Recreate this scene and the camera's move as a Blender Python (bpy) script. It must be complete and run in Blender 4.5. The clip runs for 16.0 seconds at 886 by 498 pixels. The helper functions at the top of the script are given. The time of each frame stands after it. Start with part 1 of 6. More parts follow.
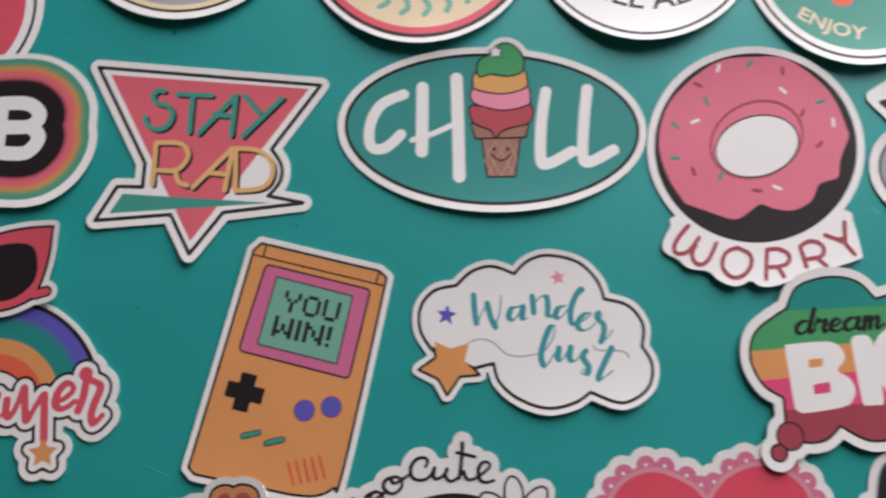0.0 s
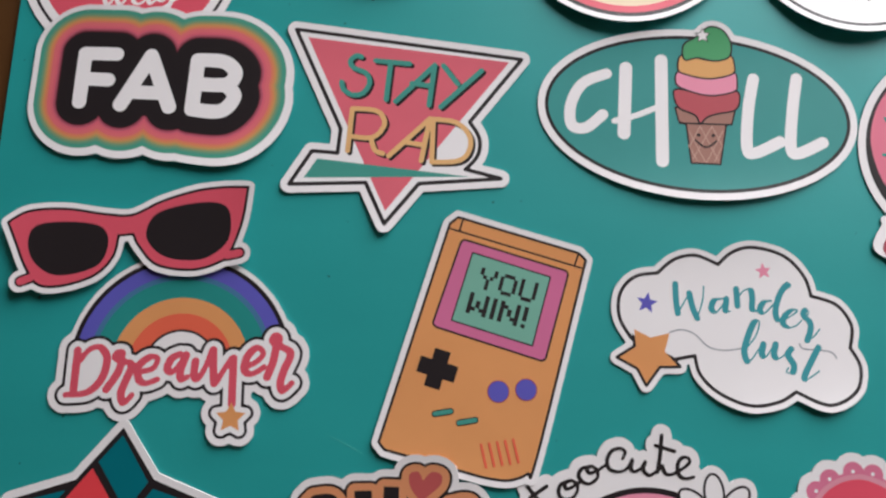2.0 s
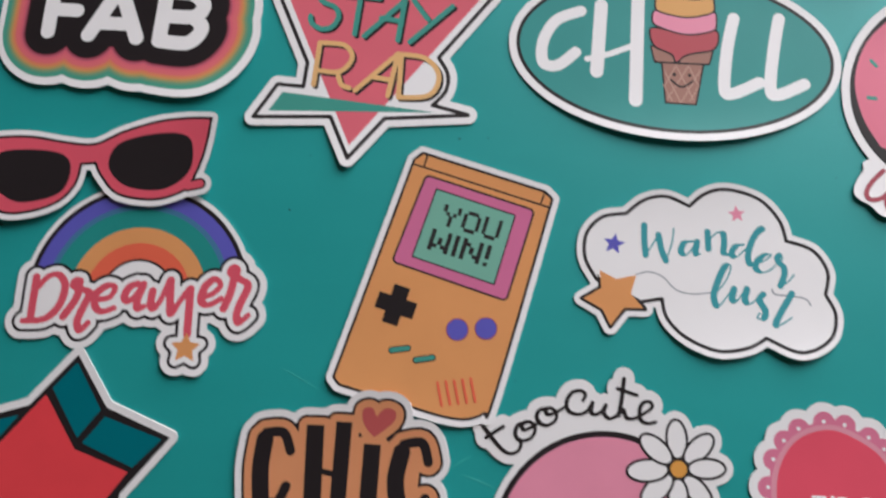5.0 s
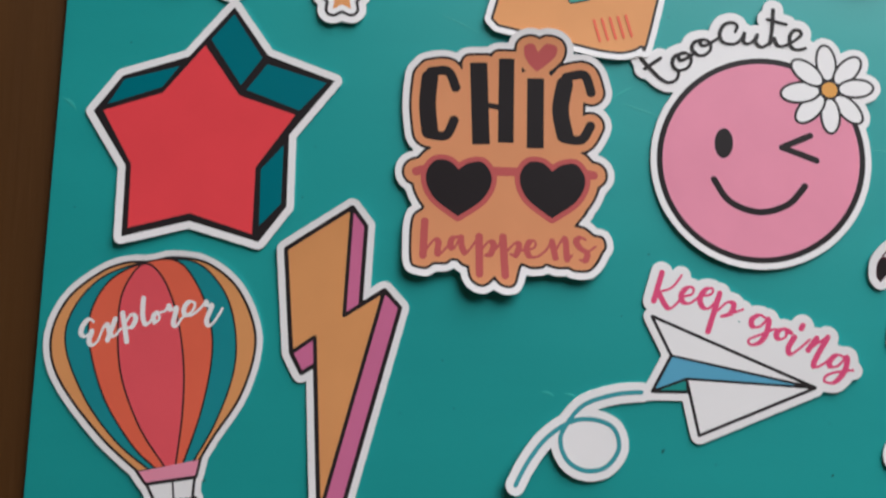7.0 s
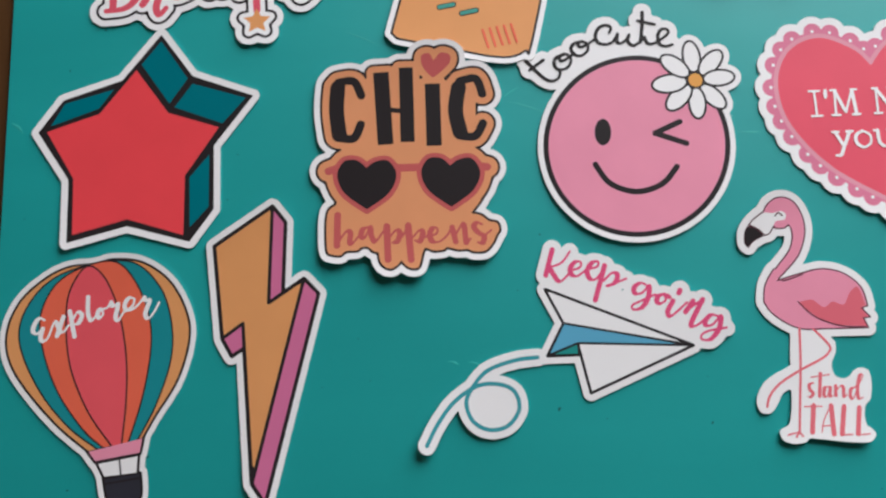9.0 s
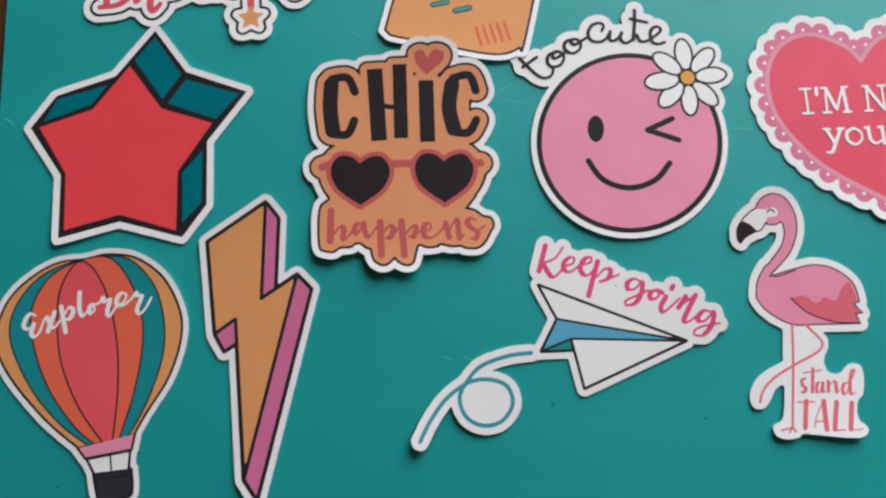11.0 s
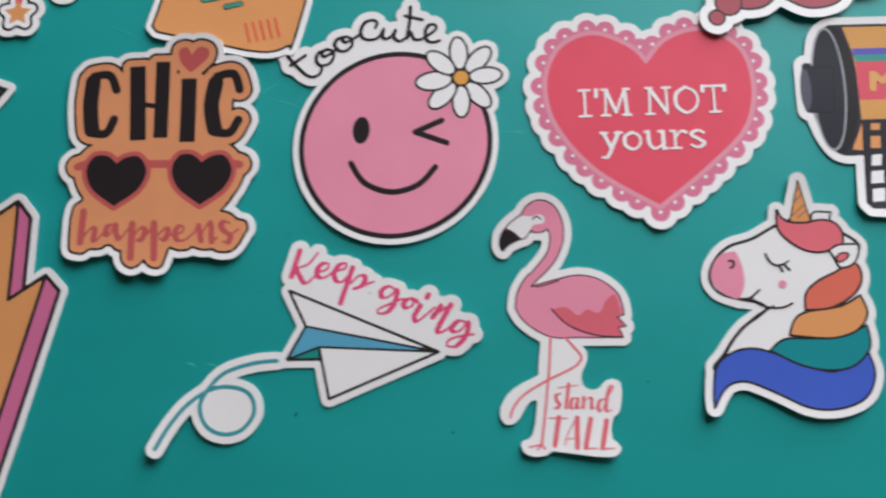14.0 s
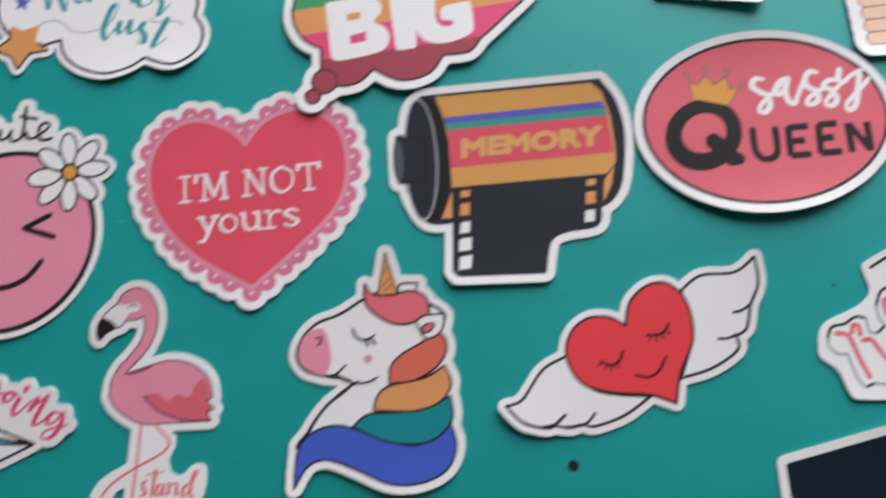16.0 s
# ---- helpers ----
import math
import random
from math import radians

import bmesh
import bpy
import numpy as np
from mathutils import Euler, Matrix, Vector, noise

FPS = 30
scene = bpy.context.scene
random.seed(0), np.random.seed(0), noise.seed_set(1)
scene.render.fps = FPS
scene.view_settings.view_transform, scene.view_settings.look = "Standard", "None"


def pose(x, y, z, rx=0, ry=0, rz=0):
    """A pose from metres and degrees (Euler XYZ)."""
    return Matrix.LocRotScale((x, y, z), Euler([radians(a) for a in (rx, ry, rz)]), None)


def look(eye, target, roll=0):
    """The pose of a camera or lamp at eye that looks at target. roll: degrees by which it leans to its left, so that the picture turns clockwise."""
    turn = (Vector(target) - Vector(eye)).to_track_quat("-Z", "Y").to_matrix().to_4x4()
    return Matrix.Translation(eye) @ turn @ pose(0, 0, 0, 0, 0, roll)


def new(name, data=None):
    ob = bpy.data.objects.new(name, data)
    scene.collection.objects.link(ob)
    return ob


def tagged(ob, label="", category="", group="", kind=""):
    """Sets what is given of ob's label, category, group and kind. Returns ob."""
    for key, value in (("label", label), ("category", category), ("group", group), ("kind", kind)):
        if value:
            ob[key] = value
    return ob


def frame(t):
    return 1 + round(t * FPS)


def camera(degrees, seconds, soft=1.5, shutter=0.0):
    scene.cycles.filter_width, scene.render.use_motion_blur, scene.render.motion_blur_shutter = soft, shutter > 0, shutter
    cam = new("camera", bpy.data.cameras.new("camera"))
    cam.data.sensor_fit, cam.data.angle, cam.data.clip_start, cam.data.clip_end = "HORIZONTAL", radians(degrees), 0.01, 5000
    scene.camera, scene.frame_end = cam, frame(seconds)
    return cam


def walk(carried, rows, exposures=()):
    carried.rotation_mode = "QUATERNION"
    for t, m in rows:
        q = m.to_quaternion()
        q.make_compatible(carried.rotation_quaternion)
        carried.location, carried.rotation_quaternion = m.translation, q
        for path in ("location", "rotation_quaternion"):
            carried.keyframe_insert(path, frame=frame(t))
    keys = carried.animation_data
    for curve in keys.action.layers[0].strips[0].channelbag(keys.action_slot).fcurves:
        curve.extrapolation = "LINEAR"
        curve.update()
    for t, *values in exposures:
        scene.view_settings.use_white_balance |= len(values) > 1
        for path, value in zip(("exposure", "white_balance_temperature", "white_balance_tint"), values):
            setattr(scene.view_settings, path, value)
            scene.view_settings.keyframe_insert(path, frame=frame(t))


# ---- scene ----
cam = camera(60.0, 16.0, soft=2.3, shutter=0.5)
CARD = 0.0009  # height of the printed faces over the sheet
# seconds, eye x, y, z in metres over the printed faces, turn about x, y, z in degrees
ROWS = [
    (0, 0.0546, 0.0414, 0.1981, 9.96, -1.20, -3.10),
    (0.5, 0.0319, 0.0438, 0.1914, 9.58, -2.14, -1.44),
    (1, 0.0228, 0.0412, 0.1940, 10.87, -0.76, -0.71),
    (1.5, 0.0118, 0.0350, 0.1933, 12.09, 0.37, 0.48),
    (2, 0.0083, 0.0366, 0.1899, 10.44, -0.49, 0.53),
    (2.5, 0.0120, 0.0349, 0.1900, 9.94, -0.00, 0.84),
    (3, 0.0125, 0.0364, 0.1912, 9.63, 0.00, 0.83),
    (3.2, 0.0117, 0.0366, 0.1916, 9.36, -0.33, 0.91),
    (5.3, 0.0322, 0.0134, 0.1824, 10.59, 1.36, 2.85),
    (5.5, 0.0386, 0.0045, 0.1836, 10.20, 1.40, 3.65),
    (6, 0.0272, -0.0140, 0.1872, 9.18, 2.37, 3.09),
    (6.5, -0.0085, -0.0438, 0.1791, 10.46, -0.62, -0.44),
    (7, -0.0215, -0.0550, 0.1747, 7.66, -1.20, -0.49),
    (7.5, -0.0103, -0.0634, 0.1940, 7.46, -0.28, -1.76),
    (8, -0.0045, -0.0658, 0.1928, 7.23, -1.03, -2.91),
    (8.2, 0.0009, -0.0650, 0.1946, 7.76, -0.86, -3.61),
    (10.3, -0.0021, -0.0712, 0.1941, 9.77, -0.95, -3.41),
    (10.5, -0.0019, -0.0698, 0.1942, 9.61, -0.97, -3.65),
    (11, -0.0002, -0.0706, 0.1938, 10.03, -1.33, -3.58),
    (11.5, 0.0041, -0.0705, 0.1932, 10.14, -0.92, -3.34),
    (12, 0.0108, -0.0693, 0.1936, 10.13, -0.55, -3.55),
    (12.5, 0.0173, -0.0674, 0.1908, 10.03, -0.72, -3.18),
    (13, 0.0299, -0.0676, 0.1904, 10.00, -0.36, -3.24),
    (13.5, 0.0497, -0.0675, 0.1901, 9.40, 0.37, -3.11),
    (14, 0.0702, -0.0690, 0.1891, 9.16, 0.80, -2.28),
    (14.5, 0.1012, -0.0728, 0.1886, 10.60, 2.09, -1.56),
    (15, 0.1362, -0.0748, 0.1902, 11.21, 3.59, -1.98),
    (15.5, 0.1558, -0.0755, 0.1912, 11.28, 4.58, -3.22),
    (16, 0.1846, -0.0655, 0.1884, 11.68, 4.56, -5.18),
]
walk(cam, [(t, pose(x, y, z + CARD, rx, ry, rz)) for t, x, y, z, rx, ry, rz in ROWS],
     exposures=[(0, -0.23, 6550, 9), (1.5, -0.1, 6480, 9), (3, -0.05, 6350, 7), (5.5, -0.05, 6320, 7), (7.5, 0.3, 6250, 4), (11, 0.26, 6200, 4), (13.5, 0.18, 6200, 4), (15.5, 0.06, 6240, 5), (16, 0.0, 6230, 5)])

# ---- world and light: a window behind the far side of the table ----
world = bpy.data.worlds.new("world")
scene.world = world
world.use_nodes = True
wn = world.node_tree.nodes
sky = wn.new("ShaderNodeTexSky")
sky.sky_type, sky.sun_disc, sky.sun_elevation, sky.sun_rotation = "NISHITA", False, radians(40), radians(20)
wn["Background"].inputs[1].default_value = 0.1
world.node_tree.links.new(sky.outputs[0], wn["Background"].inputs[0])


def window_light(name, at, aim, w, h, watts, colour):
    data = bpy.data.lights.new(name, "AREA")
    data.shape, data.size, data.size_y, data.energy, data.color = "RECTANGLE", w, h, watts, colour
    ob = new(name, data)
    ob.matrix_world = look(at, aim)
    return ob


window_light("window_light", (0.54, 0.73, 0.42), (0.15, 0.0, 0.0), 0.9, 0.8, 15.8, (0.975, 0.965, 0.985))

from mathutils.geometry import tessellate_polygon


# ---- materials ----
def tree(name):
    m = bpy.data.materials.new(name)
    m.use_nodes = True
    return m, m.node_tree.nodes, m.node_tree.links, m.node_tree.nodes["Principled BSDF"]


def linear(h):
    c = [((h >> s) & 255) / 255 for s in (16, 8, 0)]
    return [v / 12.92 if v <= 0.04045 else ((v + 0.055) / 1.055) ** 2.4 for v in c]


def ink(name, h, rough=0.42, vary=0.08):
    """Printed vinyl: even colour with faint mottling of the print and a fine satin relief."""
    m, n, l, b = tree(name)
    tex = n.new("ShaderNodeTexCoord")
    a, c = n.new("ShaderNodeTexNoise"), n.new("ShaderNodeTexNoise")
    a.inputs["Scale"].default_value, a.inputs["Detail"].default_value = 60, 3
    c.inputs["Scale"].default_value, c.inputs["Detail"].default_value = 1800, 2
    mix = n.new("ShaderNodeMix")
    mix.data_type = "RGBA"
    col = linear(h)
    mix.inputs[6].default_value = [v * (1 - vary) for v in col] + [1]
    mix.inputs[7].default_value = [min(1, v * (1 + vary)) for v in col] + [1]
    bump = n.new("ShaderNodeBump")
    bump.inputs["Strength"].default_value, bump.inputs["Distance"].default_value = 0.12, 0.00005
    l.new(tex.outputs["Object"], a.inputs["Vector"])
    l.new(tex.outputs["Object"], c.inputs["Vector"])
    l.new(a.outputs[0], mix.inputs[0])
    l.new(mix.outputs[2], b.inputs["Base Color"])
    l.new(c.outputs[0], bump.inputs["Height"])
    l.new(bump.outputs[0], b.inputs["Normal"])
    b.inputs["Roughness"].default_value = rough
    b.inputs["Specular IOR Level"].default_value = 0.25
    return m


WHITE = ink("white_vinyl", 0xF6F0F1, 0.45, 0.02)
BLACK = ink("black_ink", 0x292325, 0.4)
SOFT_BLACK = ink("soft_black_ink", 0x2E2829, 0.4)
NAVY = ink("navy_ink", 0x33323B, 0.35)
NIGHT = ink("night_ink", 0x172530, 0.35)
CORAL = ink("coral_ink", 0xE0596B)
RED = ink("red_ink", 0xEE4850)
ROSE = ink("rose_ink", 0xE9737F)
PINK = ink("pink_ink", 0xEE95AE)
MAGENTA = ink("magenta_ink", 0xD6729C)
HOT = ink("hot_pink_ink", 0xE75482)
ORANGE = ink("orange_ink", 0xE59D64)
AMBER = ink("amber_ink", 0xE3A04F)
TANGERINE = ink("tangerine_ink", 0xEC6A50)
TEAL = ink("teal_ink", 0x2C8F89)
SEA = ink("sea_green_ink", 0x4A9A8D)
MINT = ink("mint_ink", 0x7DB5A2)
DEEP = ink("deep_teal_ink", 0x03707C)
GREEN = ink("green_ink", 0x4FA06A)
BLUE = ink("blue_ink", 0x635EBC)
ROYAL = ink("royal_blue_ink", 0x4862C6)
SKY = ink("sky_blue_ink", 0x63A9C9)
MAROON = ink("maroon_ink", 0xA84A57)
BROWN = ink("brown_ink", 0xA5776A)
PEACH = ink("peach_ink", 0xF0C7AE)
CREAM = ink("cream_ink", 0xEBD3B4)
BRICK = ink("brick_ink", 0xC45C5B)
GOLD = ink("pale_gold_ink", 0xEAB87E)
LAGOON = ink("lagoon_ink", 0x439AA3)
SALMON = ink("salmon_ink", 0xE26B7A)
FADE = [ink("fade_ink", h) for h in (0x4F9D88, 0x6B9D80, 0x879C76, 0xA89C6A, 0xC89A62, 0xD9925F, 0xE08365, 0xE17078, 0xDB6879, 0xB8586A, 0x6B343D)]
LACE = ink("lace_ink", 0xDF7C9A)
RIM = ink("rim_ink", 0xE59AAB)
PLUM = ink("plum_ink", 0x5C2E3A)
HEART = ink("heart_red_ink", 0xE9566B)
PETROL = ink("petrol_ink", 0x268C94)
APRICOT = ink("apricot_ink", 0xE3725F)
ICING = ink("icing_ink", 0xE77C93)
BERRY = ink("berry_ink", 0xEC5A64)
MELON = ink("melon_ink", 0xE2976B)
GREY = ink("grey_ink", 0xA9A8AE)
KRAFT = ink("kraft_ink", 0xDDA05C)
HONEY = ink("honey_ink", 0xE2A868)
WAFER = ink("wafer_ink", 0xC29A8B)
SCOOP = ink("scoop_ink", 0xBC525B)
VIOLET = ink("violet_ink", 0x4A7AA0)
LAKE = ink("lake_ink", 0x3F9490)
SLATE = ink("slate_ink", 0x5A5966)


def sheet_material():
    """Teal card, satin, with faint dents, dust and rubbed patches."""
    m, n, l, b = tree("teal_card")
    tex = n.new("ShaderNodeTexCoord")
    big, fine, speck = (n.new("ShaderNodeTexNoise") for _ in range(3))
    for node, s, d in ((big, 9, 4), (fine, 900, 3), (speck, 420, 1)):
        node.inputs["Scale"].default_value, node.inputs["Detail"].default_value = s, d
        l.new(tex.outputs["Object"], node.inputs["Vector"])
    mix = n.new("ShaderNodeMix")
    mix.data_type = "RGBA"
    mix.inputs[6].default_value = linear(0x209492) + [1]
    mix.inputs[7].default_value = linear(0x2AA3A1) + [1]
    ramp = n.new("ShaderNodeValToRGB")
    ramp.color_ramp.elements[0].position, ramp.color_ramp.elements[1].position = 0.775, 0.80
    dust = n.new("ShaderNodeMix")
    dust.data_type = "RGBA"
    dust.inputs[7].default_value = linear(0x0E5852) + [1]
    rub, stretch = n.new("ShaderNodeTexNoise"), n.new("ShaderNodeMapping")
    stretch.inputs["Scale"].default_value = (6, 45, 1)
    rub.inputs["Scale"].default_value, rub.inputs["Detail"].default_value = 1, 4
    l.new(tex.outputs["Object"], stretch.inputs["Vector"])
    l.new(stretch.outputs[0], rub.inputs["Vector"])
    half = n.new("ShaderNodeMath")
    half.operation = "MULTIPLY_ADD"
    half.inputs[1].default_value = 0.9
    half.use_clamp = True
    shift = n.new("ShaderNodeMath")
    shift.operation = "SUBTRACT"
    shift.inputs[1].default_value = 0.45
    l.new(rub.outputs[0], half.inputs[0])
    l.new(big.outputs[0], shift.inputs[0])
    l.new(shift.outputs[0], half.inputs[2])
    l.new(half.outputs[0], mix.inputs[0])
    l.new(mix.outputs[2], dust.inputs[6])
    l.new(speck.outputs[0], ramp.inputs[0])
    l.new(ramp.outputs[0], dust.inputs[0])
    l.new(dust.outputs[2], b.inputs["Base Color"])
    add = n.new("ShaderNodeMath")
    add.operation = "MULTIPLY_ADD"
    add.inputs[1].default_value = 0.02
    l.new(fine.outputs[0], add.inputs[0])
    l.new(big.outputs[0], add.inputs[2])
    bump = n.new("ShaderNodeBump")
    bump.inputs["Strength"].default_value, bump.inputs["Distance"].default_value = 0.35, 0.002
    l.new(add.outputs[0], bump.inputs["Height"])
    l.new(bump.outputs[0], b.inputs["Normal"])
    b.inputs["Roughness"].default_value = 0.46
    b.inputs["Specular IOR Level"].default_value = 0.45
    return m


def wood_material():
    m, n, l, b = tree("dark_wood")
    tex, mp = n.new("ShaderNodeTexCoord"), n.new("ShaderNodeMapping")
    mp.inputs["Scale"].default_value = (40, 3, 40)
    w, g = n.new("ShaderNodeTexNoise"), n.new("ShaderNodeTexNoise")
    w.inputs["Scale"].default_value, w.inputs["Detail"].default_value = 2.5, 6
    g.inputs["Scale"].default_value, g.inputs["Detail"].default_value = 14, 4
    ramp = n.new("ShaderNodeValToRGB")
    ramp.color_ramp.elements[0].color = linear(0x47290C) + [1]
    ramp.color_ramp.elements[1].color = linear(0x5E3A14) + [1]
    l.new(tex.outputs["Object"], mp.inputs["Vector"])
    l.new(mp.outputs[0], w.inputs["Vector"])
    l.new(mp.outputs[0], g.inputs["Vector"])
    l.new(w.outputs[0], ramp.inputs[0])
    l.new(ramp.outputs[0], b.inputs["Base Color"])
    bump = n.new("ShaderNodeBump")
    bump.inputs["Strength"].default_value, bump.inputs["Distance"].default_value = 0.2, 0.0005
    l.new(g.outputs[0], bump.inputs["Height"])
    l.new(bump.outputs[0], b.inputs["Normal"])
    b.inputs["Roughness"].default_value = 0.5
    return m


def plaster_material():
    m, n, l, b = tree("plaster")
    a = n.new("ShaderNodeTexNoise")
    a.inputs["Scale"].default_value = 30
    ramp = n.new("ShaderNodeValToRGB")
    ramp.color_ramp.elements[0].color = (0.42, 0.35, 0.28, 1)
    ramp.color_ramp.elements[1].color = (0.48, 0.41, 0.34, 1)
    l.new(a.outputs[0], ramp.inputs[0])
    l.new(ramp.outputs[0], b.inputs["Base Color"])
    b.inputs["Roughness"].default_value = 0.9
    return m


# tone of the creases, paler than the sheet
PALE_CARD = ink("pale_card", 0x40ABA5, 0.4, 0.2)
SHEET, WOOD, PLASTER = sheet_material(), wood_material(), plaster_material()


def mesh_object(name, bm, mat, parent=None):
    me = bpy.data.meshes.new(name)
    bm.to_mesh(me)
    bm.free()
    me.materials.append(mat)
    ob = new(name, me)
    if parent:
        ob.parent = parent
    return ob


def part(name, bm, mat, parent, label=""):
    return tagged(mesh_object(name, bm, mat, parent), label)


def box(bm, x0, x1, y0, y1, z0, z1):
    m = Matrix.LocRotScale(((x0 + x1) / 2, (y0 + y1) / 2, (z0 + z1) / 2), None, (x1 - x0, y1 - y0, z1 - z0))
    bmesh.ops.create_cube(bm, size=1, matrix=m)


# ---- the room: plain walls with one window, floor, ceiling ----
def slab(name, label, boxes, mat):
    bm = bmesh.new()
    for b in boxes:
        box(bm, *b)
    return tagged(mesh_object(name, bm, mat), label, name.split("_")[0], kind="structure")


FLOOR = -0.76
EAST, NORTH = 1.5, 0.72
slab("floor", "dark brown wooden floor under the table", [(-1.6, EAST, -1.7, NORTH, FLOOR - 0.1, FLOOR)], WOOD)
slab("ceiling", "plain beige plaster ceiling of the room", [(-1.6, EAST, -1.7, NORTH, 1.64, 1.74)], PLASTER)
slab("wall_west", "plain beige plaster wall", [(-1.7, -1.6, -1.7, NORTH, FLOOR - 0.1, 1.74)], PLASTER)
slab("wall_east", "plain beige plaster wall", [(EAST, EAST + 0.1, -1.7, NORTH, FLOOR - 0.1, 1.74)], PLASTER)
slab("wall_south", "plain beige plaster wall", [(-1.7, EAST + 0.1, -1.8, -1.7, FLOOR - 0.1, 1.74)], PLASTER)
slab("wall_north", "beige plaster wall with a window opening",
     [(-1.7, 0.08, NORTH, NORTH + 0.1, FLOOR - 0.1, 1.74), (1.0, EAST + 0.1, NORTH, NORTH + 0.1, FLOOR - 0.1, 1.74),
      (0.08, 1.0, NORTH, NORTH + 0.1, FLOOR - 0.1, 0.02), (0.08, 1.0, NORTH, NORTH + 0.1, 0.82, 1.74)], PLASTER)

# ---- the table and the teal sheet on it ----
table = new("table")
tagged(table, "dark brown wooden table under a teal sheet", "table")
table.location = (0.1, 0.05, FLOOR)
SHEET_T = 0.0012
bm = bmesh.new()
box(bm, -0.6, 0.6, -0.4, 0.4, 0.73, -FLOOR - SHEET_T)
bmesh.ops.bevel(bm, geom=bm.edges[:], offset=0.004, segments=2, affect="EDGES")
part("tabletop", bm, WOOD, table)
for sx in (-1, 1):
    for sy in (-1, 1):
        bm = bmesh.new()
        box(bm, sx * 0.55 - 0.03, sx * 0.55 + 0.03, sy * 0.35 - 0.03, sy * 0.35 + 0.03, 0, 0.73)
        part("leg", bm, WOOD, table)


def teal_sheet():
    """One large sheet of card: thin, with softened edges and a few short creases pressed into it."""
    bm = bmesh.new()
    w, h = 0.46, 0.325
    box(bm, 0, w, 0, h, -SHEET_T, 0)
    for v in bm.verts:
        v.co.y -= 0.0064 * v.co.x / w * (v.co.y < h / 2)  # lower edge skewed to fit the camera's view
    bmesh.ops.bevel(bm, geom=bm.edges[:], offset=0.0003, segments=2, affect="EDGES")
    ob = mesh_object("teal_sheet", bm, SHEET)
    ob.matrix_world = pose(-0.1104, -0.0966, 0, 0, 0, -1.52)
    for pts, w in (([(-105.9, 5.1), (-104.4, 3.2), (-103.2, 1.5)], 0.5), ([(22.5, 4), (28.4, 7.6)], 0.3), ([(24.2, 3.6), (35.2, -0.5)], 0.25), ([(84, -8.6), (92.3, -8.8)], 0.25), ([(-19.3, 26.3), (-8.1, 20.7)], 0.25), ([(175, 81.7), (177.1, 80.3), (178.7, 78.6)], 0.7),
                   ([(-107.1, 5.3), (-103.4, 2)], 0.4), ([(87, -8.8), (90.7, -9.3)], 0.4), ([(3.9, -64.1), (7.4, -65.4)], 0.5), ([(9.1, -64.5), (12.8, -66)], 0.5)):
        bm = bmesh.new()
        (ax, ay), (bx, by) = pts[0][:2], pts[-1][:2]
        l = math.hypot(bx - ax, by - ay)
        nx, ny = -(by - ay) / l * w, (bx - ax) / l * w
        rows = []
        for k in range(9):
            f = k / 8
            x, y, h = ax + (bx - ax) * f, ay + (by - ay) * f, math.sin(math.pi * f)
            x, y = x + nx * h * 0.8, y + ny * h * 0.8
            rows.append([bm.verts.new(((x + nx * c * h) / 1000, (y + ny * c * h) / 1000, z * h / 1000 - 0.00001)) for c, z in ((-0.7, 0), (-0.2, 0.06), (0.2, 0.07), (0.7, 0))])
        for a, b in zip(rows, rows[1:]):
            for i in range(3):
                bm.faces.new((a[i], b[i], b[i + 1], a[i + 1]))
        for f in bm.faces:
            f.smooth = True
        crease = part("crease", bm, PALE_CARD, ob, "pale crease")
        crease.matrix_parent_inverse = ob.matrix_world.inverted()
    return tagged(ob, "large teal card sheet with light creases on the table", "card sheet")


teal_sheet()


# ---- drawing shapes, in millimetres ----
class Shape:
    """A flat shape given by its signed distance; loops are its outlines."""

    def __init__(self, dist, bounds, loops=None):
        self.dist, self.bounds, self.exact = dist, bounds, loops

    def __or__(self, other):
        a, b = self.bounds, other.bounds
        both = (min(a[0], b[0]), min(a[1], b[1]), max(a[2], b[2]), max(a[3], b[3]))
        return Shape(lambda x, y: np.minimum(self.dist(x, y), other.dist(x, y)), both)

    def __and__(self, other):
        a, b = self.bounds, other.bounds
        both = (max(a[0], b[0]), max(a[1], b[1]), min(a[2], b[2]), min(a[3], b[3]))
        return Shape(lambda x, y: np.maximum(self.dist(x, y), other.dist(x, y)), both)

    def __sub__(self, other):
        return Shape(lambda x, y: np.maximum(self.dist(x, y), -other.dist(x, y)), self.bounds)

    def grow(self, d):
        a = self.bounds
        return Shape(lambda x, y: self.dist(x, y) - d, (a[0] - d, a[1] - d, a[2] + d, a[3] + d))

    def moved(self, dx, dy):
        a = self.bounds
        loops = [[(x + dx, y + dy) for x, y in p] for p in self.exact] if self.exact else None
        return Shape(lambda x, y: self.dist(x - dx, y - dy), (a[0] + dx, a[1] + dy, a[2] + dx, a[3] + dy), loops)

    def loops(self):
        if self.exact is None:
            self.exact = contour(self.dist, self.bounds)
        return self.exact


def union(*shapes):
    out = shapes[0]
    for s in shapes[1:]:
        out = out | s
    return out


